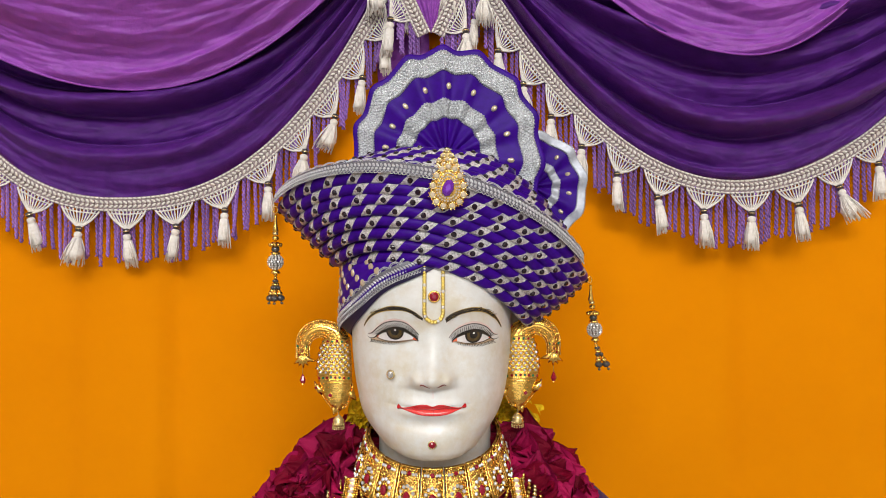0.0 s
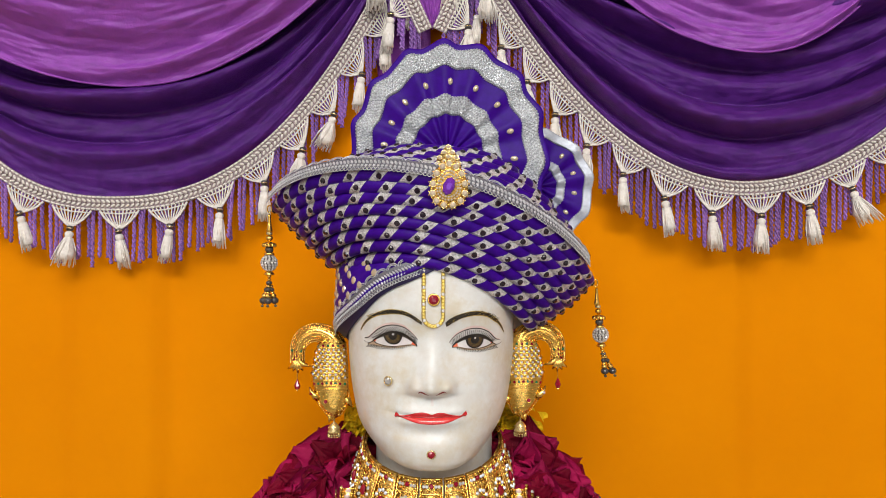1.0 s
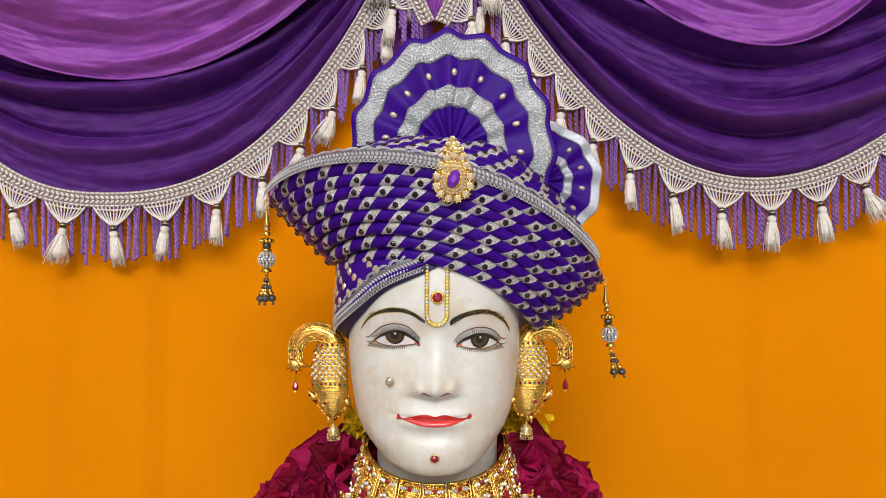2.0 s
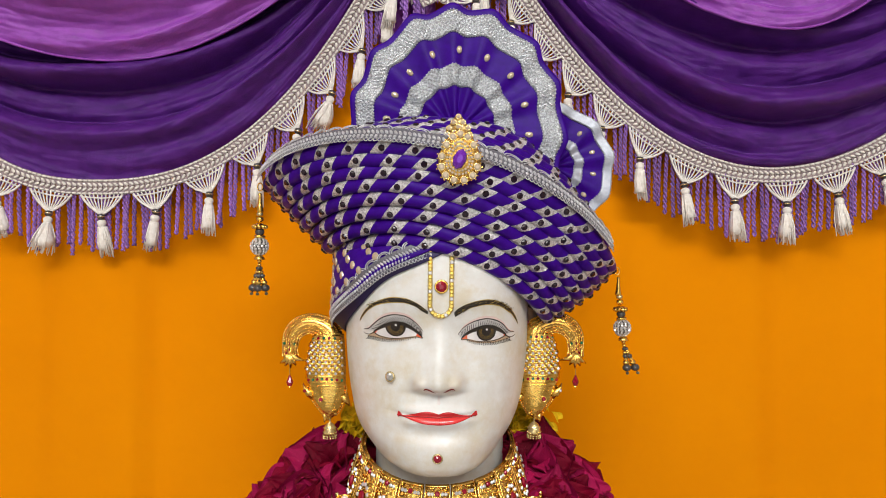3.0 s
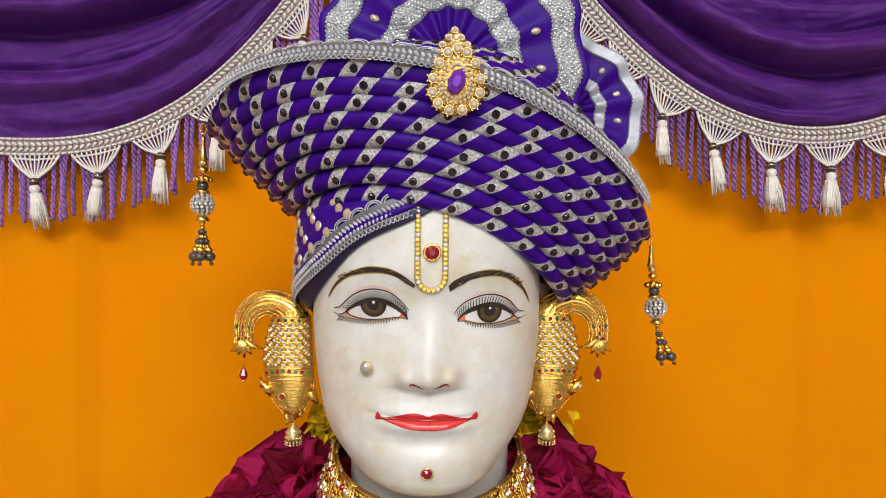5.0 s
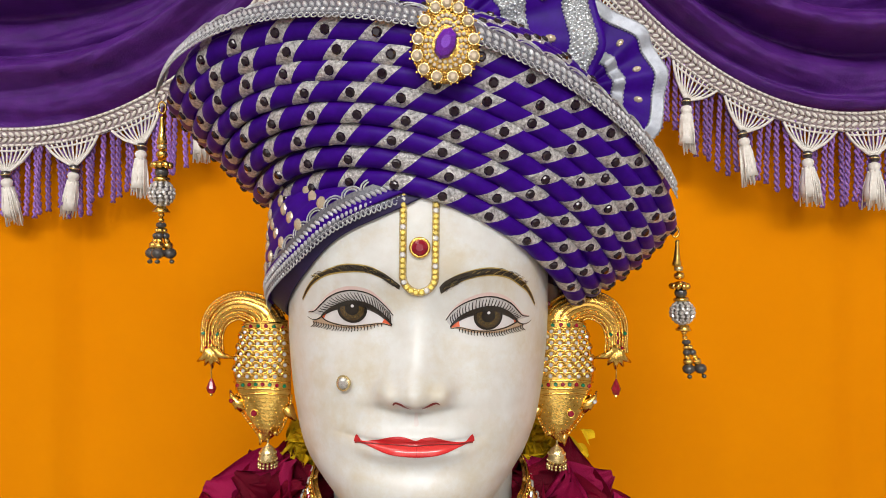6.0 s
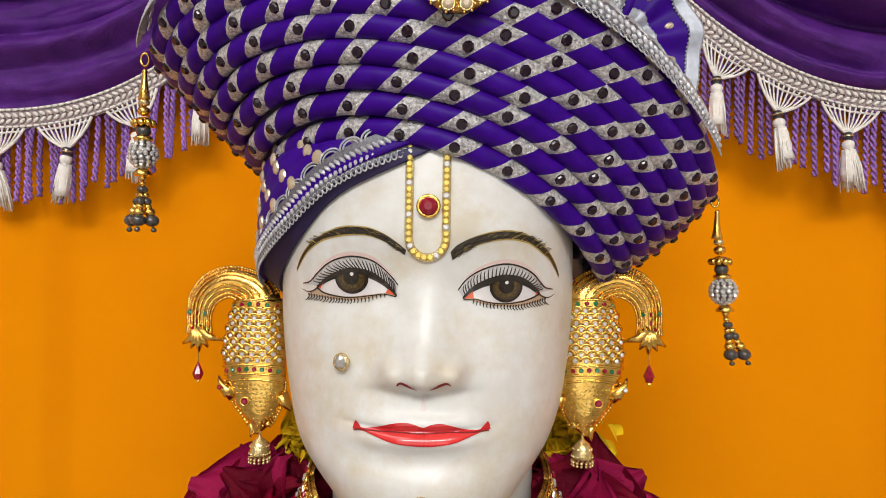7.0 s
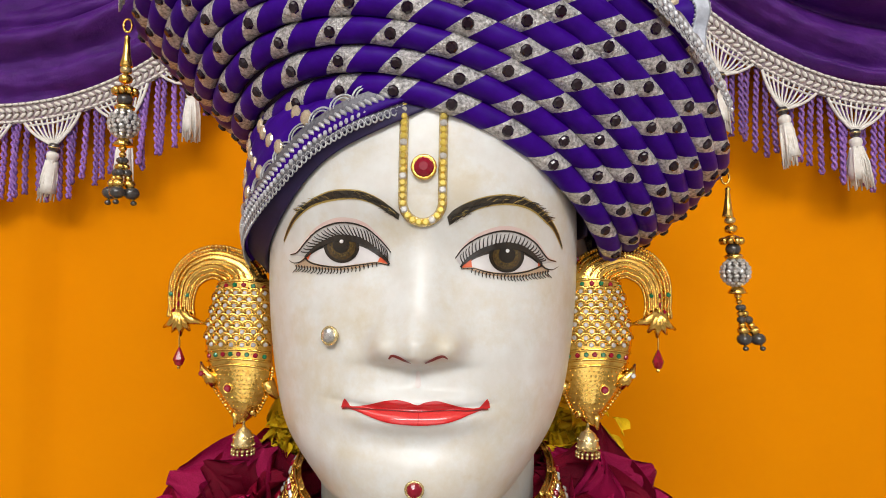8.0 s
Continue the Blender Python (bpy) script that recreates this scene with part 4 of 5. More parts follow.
# ---- earrings ----
def earring(side, eye):
    t = thing("earring", "gold fish earring set with clear stones, rubies and emeralds", "earring", "pair of earrings")

    def w3(x, z, y=0.0):
        return Vector(eye) + Vector((side * x * 0.00108, -y * 0.0011, z * 0.00101))
    OUTER = smooth_table([(-16, -2), (-11.8, -0.7), (-6.5, 3), (0, 7.1), (6, 9), (12.4, 10.8), (21, 11.9), (33, 10.1), (46, 7.0)])
    INNER = smooth_table([(-16, -4.6), (-11.8, -9.7), (-6.5, -12.8), (0, -15), (6, -16), (12.4, -15.8), (21, -15.7), (33, -15), (46, -14)])

    def body(x, z):
        o, i = OUTER(z), INNER(z)
        m, h = (o + i) / 2, (o - i) / 2
        q = max(-0.999, min(0.999, (x - m) / h))
        return 6.5 * math.sqrt(1 - q * q) * min(1, 0.35 + (z + 16) / 14)
    vs, zs, n = [], np.linspace(-15.8, 46, 46), 32
    for z in zs:
        o, i = OUTER(z), INNER(z)
        m, h = (o + i) / 2, (o - i) / 2
        k = 6.5 * min(1, 0.35 + (z + 16) / 14)
        for j in range(n):
            w = 2 * math.pi * j / n
            vs.append(w3(m + h * math.cos(w), z, k * math.sin(w)))
    b = Build()
    b.add((vs, grid(len(zs), n, True) + [tuple(range(n))[::-1], tuple((len(zs) - 1) * n + j for j in range(n))]), 0)
    bands = []
    for z0, arch in ((45.0, 2.5), (41.5, 2.5), (15.8, 2.2), (11.8, 2.2), (9.0, 3.0)):
        line = []
        for q in np.linspace(-0.97, 0.97, 24):
            z = z0 - arch * (q * q - 0.4) * 0.8
            o, i = OUTER(z), INNER(z)
            x = (o + i) / 2 + (o - i) / 2 * q
            line.append(w3(x, z, body(x, z) + 0.2))
        b.add(tube(line, 0.00055, 6), 0)
    # scale ridges
    for r in range(9):
        z = 18.6 + 2.75 * r
        o, i = OUTER(z), INNER(z)
        for c in range(6):
            q = -0.86 + 1.72 * (c + 0.5 * (r % 2)) / 5.5
            if abs(q) > 0.9:
                continue
            x = (o + i) / 2 + (o - i) / 2 * q
            hw = 2.5 * math.sqrt(1 - q * q * 0.8)
            arc = [w3(x + hw * math.cos(w), z + 2.3 * math.sin(w) - 0.4, body(x + hw * math.cos(w), z) + 0.35) for w in np.linspace(0, math.pi, 8)]
            b.add(tube(arc, 0.00075, 5), 0)
    # beaded rim of the fish's head, jaw and fins
    for k in range(16):
        z = -12 + 20 * k / 15
        for x in (OUTER(z) + 0.3, INNER(z) - 0.3):
            b.add(bead_vf(0.0008, 6, 5), 0, Matrix.Translation(w3(x, z, 1.5)))
    b.add(tube([w3(6, 2, 2), w3(9.5, 5, 3), w3(11.5, 7.5, 3), w3(12.6, 10.5, 2)], lambda q: 0.0030 * (1 - q) + 0.0005, 8), 0)
    b.add(tube([w3(8.5, 2.5, 3), w3(11.5, 4.5, 3)], lambda q: 0.0018 * (1 - q) + 0.0005, 6), 0)
    b.add(tube([w3(-14, 2, 1), w3(-16.5, -2, 1), w3(-18.5, -5, 0.5)], lambda q: 0.0032 * (1 - q) + 0.0008, 8), 0)
    b.add(tube([w3(-2, -11, 2), w3(-2.4, -14, 2.5), w3(-2.0, -17, 3)], lambda q: 0.0022 * (1 - 0.8 * q), 8), 0)
    b.add(tube([w3(-8, -9, 2), w3(-9.4, -11, 3), w3(-10.2, -11.5, 3)], lambda q: 0.0018 * (1 - 0.6 * q), 8), 0)
    rng = random.Random(17)
    for r in range(11):
        z = -11.5 + 1.9 * r
        m, h = (OUTER(z) + INNER(z)) / 2, (OUTER(z) - INNER(z)) / 2
        cnt = max(3, int(h / 0.95))
        for c in range(cnt):
            q = -0.9 + 1.8 * (c + 0.5 * (r % 2)) / cnt
            x = m + h * q
            if x * x + z * z > 9:
                b.add(bead_vf(rng.uniform(0.0003, 0.0005), 5, 4), 0, Matrix.Translation(w3(x, z, body(x, z) + 0.05)))
    main = b.ob("fish_body", [GOLD], t)
    for row, (z0, arch, cnt) in enumerate(((43.2, 2.5, 6), (13.8, 2.2, 8))):
        for i in range(cnt):
            q = -0.84 + 1.68 * i / (cnt - 1)
            z = z0 - arch * (q * q - 0.4) * 0.8
            x = (OUTER(z) + INNER(z)) / 2 + (OUTER(z) - INNER(z)) / 2 * q
            me = (G_RUBY, G_EMER)[(i + row) % 2]
            put(me, "gem", stand(w3(x, z, body(x, z) + 0.1), (side * q * 0.7, -1, 0), (0, 0, 1), 0.00112), main)
    for r in range(9):
        z = 18.6 + 2.75 * r
        for c in range(6):
            q = -0.86 + 1.72 * (c + 0.5 * (r % 2)) / 5.5
            if abs(q) > 0.9:
                continue
            x = (OUTER(z) + INNER(z)) / 2 + (OUTER(z) - INNER(z)) / 2 * q
            put(G_CLEAR, "stone", stand(w3(x, z - 0.2, body(x, z) + 0.25), (side * q * 0.75, -1, 0.1), (0, 0, 1), 0.00112), main)
    eye_b = Build().add(bezel_vf(0.0017, 0.001, 14), 0, stand(w3(0, 0, body(0, 0) + 0.4), (0, -1, 0))).ob("eye_setting", [GOLD], t)
    put(G_RUBY, "ruby", stand(w3(0, 0, body(0, 0) + 0.6), (0, -1, 0), (0, 0, 1), 0.0017), eye_b)
    put(G_RUBY if side < 0 else G_CLEAR, "gem", stand(w3(11.0, 6.0, 6.0), (0, -1, 0), (0, 0, 1), 0.0012), main)
    put(G_RUBY, "gem", stand(w3(-10.5, 54.0, 3.0), (0, -1, 0), (0, 0, 1), 0.0012), main)
    # arched tail
    mid = [(-4.0, 44, 10.5), (-3.0, 48, 9.4), (0.8, 51.3, 8.1), (8.2, 53.4, 7.3), (15.2, 51.0, 7.0), (19.6, 46, 6.3), (21.2, 40.0, 5.6), (21.4, 34, 5.2), (21.2, 29.5, 5.6), (21.0, 26.5, 3.2)]
    ts = np.linspace(0, 1, len(mid))
    fx, fz, fr = (smooth_table(list(zip(ts, [m[k] for m in mid]))) for k in range(3))
    n = 48
    pts = [w3(fx(q), fz(q), 0.5) for q in np.linspace(0, 1, n)]
    b = Build()
    b.add(tube(pts, lambda q: fr(q) * 0.001, 18, False, 0.62), 0)
    for off in (0.97, 0.74, 0.5, 0.22, -0.08, -0.38, -0.66, -0.9):
        rope_pts = []
        for q in np.linspace(0.08, 0.86, 60):
            c = np.array((fx(q), fz(q)))
            d = np.array((fx(q + 0.01) - fx(q - 0.01), fz(q + 0.01) - fz(q - 0.01)))
            d /= np.linalg.norm(d)
            nrm = np.array((-d[1], d[0]))
            p = c + nrm * fr(q) * off
            rope_pts.append(w3(p[0], p[1], 0.5 + 0.62 * fr(q) * math.sqrt(max(0.0, 1 - off * off)) + 0.2))
        for i, p in enumerate(rope_pts):
            b.add(bead_vf(0.0009 if off > 0.9 else 0.0006, 5, 4), 0, Matrix.Translation(p))
    # flared end
    for x1, z1 in ((28.5, 25.0), (11.5, 27.0), (25, 23.0), (17.5, 23.6), (21.3, 21.5)):
        b.add(tube([w3(21.4, 32, 2), w3((21.4 + x1) / 2, (31 + z1) / 2 - 0.8, 2.6), w3(x1, z1, 2)], lambda q: 0.0028 * (1 - q) + 0.0005, 8), 0)
    tail = b.ob("arched_tail", [GOLD], t)
    for i, (x, z, me) in enumerate(((18.8, 39.2, G_EMER), (22.2, 39.2, G_RUBY), (25.3, 39.6, G_EMER), (22, 35.3, G_RUBY), (20.2, 32.6, G_RUBY), (23.6, 32.4, G_RUBY), (22, 30.0, G_EMER))):
        put(me, "gem", stand(w3(x, z, 3.6), (side * (x - 22) * 0.12, -1, 0), (0, 0, 1), 0.00115), tail)
    # ruby drop
    b = Build().add(lathe([(0.0003, 0.0), (0.0012, -0.0018), (0.0026, -0.0052), (0.0016, -0.0078), (0.0006, -0.0082)][::-1], 7), 0, Matrix.Translation(w3(21.8, 16.6, 1.5)))
    b.add(tube([w3(21.6, 23.5, 2), w3(21.8, 20.0, 1.8), w3(21.8, 16.6, 1.5)], 0.0004, 5), 1)
    b.add(bead_vf(0.0009, 6, 5), 1, Matrix.Translation(w3(21.8, 8.0, 1.5)))
    b.ob("ruby_drop", [RUBY, GOLD], t, "small faceted ruby drop", False)
    # bell
    b = Build()
    cx, cz = -5.6, -17.0
    b.add(tube([w3(cx, -10, 2), w3(cx, -14, 2), w3(cx, cz, 2)], 0.0006, 6), 0)
    b.add(lathe([(0.0045, -0.0085), (0.0047, -0.0075), (0.0043, -0.004), (0.003, -0.0015), (0.001, 0.0), (0.0006, 0.001)], 18), 0, Matrix.Translation(w3(cx, cz, 2)))
    for i in range(14):
        w = 2 * math.pi * i / 14
        for dz, rr, br in ((-9.6, 4.6, 0.00085), (-11.0, 4.6, 0.00075), (-7.2, 4.7, 0.0006), (-4.0, 4.2, 0.0006)):
            b.add(bead_vf(br, 6, 5), 0, Matrix.Translation(w3(cx, cz + dz, 2) + Vector((rr * math.cos(w), rr * math.sin(w), 0)) * 0.001))
    b.ob("bell", [PALEGOLD], t, "small gold bell with beaded rim")
    return t


earring(-1, (-0.0925, 0.6010, 1.3800))
earring(1, (0.0672, 0.5960, 1.3830))


# ---- jewels on the face ----
def forehead_mark():
    t = thing("forehead_ornament", "gold U-shaped forehead ornament set with yellow stones", "ornament")
    path = [(-0.0068, z) for z in np.linspace(1.491, 1.4535, 22)]
    path += [(-0.0068 * math.cos(w), 1.4535 - 0.0070 * math.sin(w)) for w in np.linspace(0.12, math.pi - 0.12, 16)]
    path += [(0.0068, z) for z in np.linspace(1.4535, 1.491, 22)]
    pts = [on_face(u, z, 0.0006) for u, z in path]
    plate = Build().add(tube(pts, 0.0016, 8, False, 0.55), 0).ob("band", [PALEGOLD], t)
    length = np.cumsum([0] + [(pts[i + 1] - pts[i]).length for i in range(len(pts) - 1)])
    n = int(length[-1] / 0.0023)
    for i in range(n):
        d = (i + 0.5) / n * length[-1]
        p = Vector([float(np.interp(d, length, [q[c] for q in pts])) for c in range(3)])
        put(G_CLEAR if i % 5 == 2 else G_CIT, "stone", stand(p + Vector((0, -0.0010, 0)), (0, -1, 0.05), (0, 0, 1), 0.00135), plate)
    return t


forehead_mark()


def stud(name, label, u, z, r, lift, me, material):
    t = thing(name, label, "jewel")
    p = on_face(u, z, 0)
    e = 0.002
    nx = (on_face(u + e, z, 0) - on_face(u - e, z, 0)).cross(on_face(u, z + e, 0) - on_face(u, z - e, 0)).normalized()
    nx = nx if nx.y < 0 else -nx
    Build().add(lathe([(r * 0.8, -0.001), (r * 0.85, lift * 0.6), (r * 1.2, lift * 0.7), (r * 1.25, lift), (r * 1.1, lift + 0.0006), (r * 0.95, lift + 0.0002)], 16), 0, stand(p, nx)).ob("bezel", [material], t)
    put(me, "stone", stand(p + nx * (lift + 0.0002), nx, (0, 0, 1), r), t)
    return t


stud("forehead_ruby", "round red ruby in a gold setting on the forehead", 0.0003, 1.4653, 0.0036, 0.0016, gem_mesh("round_ruby", RUBY, 11, 0.42, 0.6), GOLD)
stud("cheek_stud", "round clear stone stud on the marble cheek", -0.0310, 1.4070, 0.0028, 0.0026, gem_mesh("round_clear", BRILLIANT, 8, 0.45, 0.5), PALEGOLD)
stud("chin_ruby", "round red ruby in a gold setting on the chin", -0.0010, 1.3572, 0.0027, 0.0014, gem_mesh("chin_stone", RUBY, 9, 0.4, 0.6), PALEGOLD)


# ---- necklaces ----
def choker_point(w, v):
    """w: angle from the front, v: 0 top edge to 1 lower edge."""
    a, b_ = 0.0528 + 0.012 * v, 0.0545 + 0.016 * v
    z = 1.3353 + 0.0165 * (1 - math.cos(w)) - 0.031 * v
    return Vector((CX - 0.001 + a * math.sin(w), 0.6 - b_ * math.cos(w), z))


def choker():
    t = thing("choker", "wide gold choker of panels with rubies and clear stones", "necklace")
    for i in range(-6, 7):
        w0, w1 = (i - 0.5) * 0.315, (i + 0.5) * 0.315
        b = Build()
        vs = []
        for q in (0.0, 0.04, 0.5, 0.96, 1.0):
            for v in (0.0, 0.04, 0.3, 0.6, 0.95, 1.0):
                w = w0 + (w1 - w0) * (0.02 + 0.96 * q)
                p = choker_point(w, v)
                o = Vector((math.sin(w), -math.cos(w), 0.2)).normalized()
                vs.append(p + o * (0.0014 if q in (0.04, 0.5, 0.96) and 0 < v < 1 else -0.0006))
        b.add((vs, grid(5, 6)), 0)
        # raised frames and filigree
        wm = (w0 + w1) / 2
        for v in (0.03, 0.32, 0.98):
            b.add(tube([choker_point(w0 + (w1 - w0) * q, v) + Vector((math.sin(wm), -math.cos(wm), 0.2)) * 0.0017 for q in np.linspace(0.03, 0.97, 8)], 0.0006, 6), 1)
        for q in (0.05, 0.95):
            b.add(tube([choker_point(w0 + (w1 - w0) * q, v) + Vector((math.sin(wm), -math.cos(wm), 0.2)) * 0.0016 for v in np.linspace(0.03, 0.97, 8)], 0.0006, 6), 1)
        rng = random.Random(i + 40)
        for _ in range(190):
            w, v = w0 + (w1 - w0) * rng.uniform(0.1, 0.9), rng.uniform(0.05, 0.96)
            b.add(bead_vf(rng.uniform(0.0005, 0.001), 5, 4), 1, Matrix.Translation(choker_point(w, v) + Vector((math.sin(w), -math.cos(w), 0.2)) * 0.0016))
        panel = b.ob("panel", [ANTIQUE, GOLD], t)
        o = Vector((math.sin(wm), -math.cos(wm), 0.22)).normalized()

        def place(q, v, lift=0.0022):
            return choker_point(w0 + (w1 - w0) * q, v) + o * lift
        put(G_RUBY, "small_ruby", stand(place(0.5, 0.16), o, (0, 0, 1), 0.0018), panel)
        for q in (0.18, 0.31, 0.69, 0.82):
            put(G_CLEAR, "stone", stand(place(q, 0.17), o, (0, 0, 1), 0.0013), panel)
        put(G_OVAL, "oval_ruby", stand(place(0.5, 0.66, 0.0026), o, (0, 0, 1), 0.0028), panel)
        for j in range(11):
            a = 2 * math.pi * (j + 0.5) / 11
            put(G_CLEAR, "stone", stand(place(0.5 + 0.28 * math.sin(a), 0.66 + 0.235 * math.cos(a)), o, (0, 0, 1), 0.0015), panel)
    return t


choker()


def bead_necklace(name, label, spread, drop, r, mats, rows):
    """Rows of beads from beside the neck down over the chest."""
    t = thing(name, label, "necklace", "bead necklaces on the chest")
    for k in range(rows):
        b = Build()
        pts = []
        for q in np.linspace(-1, 1, 400):
            x = (spread + 0.0045 * k) * math.copysign(abs(q) ** 0.8, q)
            z = 1.318 - 0.004 * k - drop * (1 - q * q) - 0.010 * k * (1 - q * q)
            y = 0.592 - 0.062 * (1 - (q * q)) ** 0.5 - 0.002 * k
            pts.append(Vector((CX + x, y, z)))
        arc = np.cumsum([0] + [(pts[i + 1] - pts[i]).length for i in range(399)])
        n = int(arc[-1] / (2.05 * r))
        for i in range(n):
            d = (i + 0.5) * arc[-1] / n
            p = Vector([float(np.interp(d, arc, [q[c] for q in pts])) for c in range(3)])
            b.add(bead_vf(r, 7, 5), (i // 3) % len(mats) if len(mats) > 1 else 0, Matrix.Translation(p))
        b.ob("bead_strand", mats, t)
    return t


bead_necklace("bead_necklace", "gold bead necklace in several rows below the choker", 0.062, 0.045, 0.0016, [GOLD], 6)
bead_necklace("bead_necklace", "gold and clear crystal bead necklace over the chest", 0.072, 0.075, 0.0020, [PALEGOLD, GOLD, ANTIQUE, CLEAR], 4)


def gold_straps():
    for s in (-1, 1):
        t = thing("gold_chain_strap", "flat gold chain strap with pale pink inlays", "chain", "gold chain straps")
        top, low = Vector((CX + s * 0.0640, 0.570, 1.320)), Vector((CX + s * 0.074, 0.540, 1.252))
        al = (low - top).normalized()
        side = Vector((1, 0, 0))
        o = Vector((0.0, -1, 0.35)).normalized()
        vs = [top + (low - top) * q + side * x + o * h for q in np.linspace(0, 1, 12) for x, h in ((-0.0055, -0.002), (-0.0055, 0.0006), (0.0055, 0.0006), (0.0055, -0.002))]
        b = Build().add((vs, grid(12, 4, True)), 0)
        for i in range(44):
            for x in (-0.0052, -0.0034, 0.0034, 0.0052):
                b.add(bead_vf(0.00085, 5, 4), 0, Matrix.Translation(top + (low - top) * (i + 0.5) / 44 + side * x + o * 0.001))
        b.ob("strap", [GOLD], t)
        b = Build()
        for i in range(18):
            b.add(bead_vf(1.0, 6, 5), 0, Matrix.Translation(top + (low - top) * (i + 0.5) / 18 + o * 0.001) @ Matrix.Diagonal((0.0024, 0.0009, 0.0016, 1)))
        b.ob("inlay", [BLUSH], t, "pale pink inlays")


gold_straps()


# ---- garland ----
def petal_mesh(name, material, seed, curl):
    rng = random.Random(seed)
    n = 11
    vs = []
    a = [rng.uniform(-1, 1) for _ in range(6)]
    for i in range(n):
        v = i / (n - 1)
        width = math.sin(math.pi * min(1, 0.10 + 0.80 * v) ** 0.75) * (0.62 + 0.1 * a[0])
        for j in range(n):
            u = 2 * j / (n - 1) - 1
            x = u * width
            y = v * 1.1 - 0.16 * u * u * v * (1 + 0.5 * a[5])
            edge = max(abs(u), v) ** 3
            z = 0.30 * v * (1 - v) * 1.2 - 0.28 * curl * v ** 3 + 0.34 * u * u * (1 - 0.6 * v) + edge * (0.11 * math.sin(5 * u + 3 * a[1]) + 0.10 * math.sin(8 * u + 6 * a[2] + 2 * v)) + 0.05 * math.sin(4 * v + 3 * a[3])
            vs.append((x, y, z))
    me = bpy.data.meshes.new(name)
    me.from_pydata(vs, [], grid(n, n))
    me.materials.append(material)
    me.polygons.foreach_set("use_smooth", [True] * len(me.polygons))
    return me


PETALS = [petal_mesh("petal", ROSE if k % 4 else PINK, k, 0.5 + 0.35 * (k % 4)) for k in range(9)]


def garland(side, label):
    t = thing("flower_garland", label, "garland", "rose garlands on the shoulders")
    rng = random.Random(11 if side < 0 else 23)
    k = 0.995 if side < 0 else 0.91
    spots = [((0.060, 0.628, 1.334), 0.8), ((0.080, 0.606, 1.331), 1.15), ((0.064, 0.592, 1.312), 0.9), ((0.107, 0.604, 1.312), 1.1), ((0.088, 0.588, 1.305), 1.1), ((0.126, 0.600, 1.290), 1.0),
             ((0.108, 0.580, 1.283), 1.1), ((0.084, 0.574, 1.280), 1.0), ((0.132, 0.588, 1.262), 1.0), ((0.108, 0.570, 1.250), 1.1), ((0.128, 0.575, 1.232), 1.0)]
    Build().add(tube([(CX + side * k * x, y + 0.014, z - 0.012) for x, y, z in ((0.056, 0.625, 1.335), (0.085, 0.610, 1.322), (0.112, 0.600, 1.295), (0.122, 0.590, 1.255), (0.124, 0.58, 1.215))], 0.016, 10), 0).ob("stem_core", [ROSE], t)
    for (x, y, z), big in spots:
        c = Vector((CX + side * x * k, y, z))
        axis = Vector((side * rng.uniform(0.0, 0.7), rng.uniform(-1.0, -0.6), rng.uniform(0.25, 0.8))).normalized()
        e1 = axis.cross(Vector((0, 0, 1))).normalized()
        e2 = axis.cross(e1)
        for w in range(3):
            n = 3 + 2 * w
            for i in range(n):
                a = 2 * math.pi * (i + 0.5 * (w % 2) + rng.uniform(-0.2, 0.2)) / n
                rad = e1 * math.cos(a) + e2 * math.sin(a)
                tilt = radians(16 + 27 * w + rng.uniform(-10, 10))
                along = axis * math.cos(tilt) + rad * math.sin(tilt)
                out = axis * math.sin(tilt) - rad * math.cos(tilt)
                size = big * (0.0185 + 0.0050 * w) * rng.uniform(0.85, 1.15)
                put(PETALS[rng.randrange(9)], "petal", stand(c - axis * 0.006, out, along, size), t)
    return t


garland(-1, "garland of deep crimson rose petals on the robed shoulder")
garland(1, "garland of deep crimson rose petals on the robed shoulder")

YPETALS = [petal_mesh("yellow_petal", YELLOW, 50 + k, 0.6) for k in range(4)]


def yellow_flower(at, seed, n, label):
    t = thing("yellow_flower", label, "flower", "yellow flowers behind the neck", at=at)
    rng = random.Random(seed)
    for i in range(n):
        d = Vector((rng.gauss(0, 1), rng.gauss(-0.5, 0.8), rng.gauss(0.1, 1))).normalized()
        c = Vector((rng.gauss(0, 0.0045), rng.gauss(0, 0.003), rng.gauss(0, 0.008)))
        along = Vector((rng.uniform(-1, 1), rng.uniform(-1, 0), rng.uniform(-1, 1)))
        put(YPETALS[i % 4], "petal", stand(c, d, along, rng.uniform(0.007, 0.010)), t)
    return t


yellow_flower((-0.0720, 0.625, 1.354), 1, 60, "yellow marigold petals behind the marble neck")
yellow_flower((0.0540, 0.628, 1.360), 2, 50, "yellow marigold petals behind the marble neck")
yellow_flower((0.0680, 0.632, 1.350), 4, 24, "small yellow marigold bloom by the garland")


# ---- swags of the pelmet ----
ZTOP, YP = 1.965, 0.825


def trim_left(x):
    d = x + 0.367
    return 1.5555 + (4.58 if d > 0 else 6.4) * abs(d) ** 2.42


def trim_right(x):
    d = x - 0.33
    return 1.575 + (2.92 if d < 0 else 2.55) * d * d


def lilac_left(x):
    d = x + 0.335
    return 1.672 + (2.3 if d > 0 else 1.65) * d * d


def lilac_right(x):
    d = x - 0.328
    return 1.709 + (2.8 if d < 0 else 4.3) * d * d


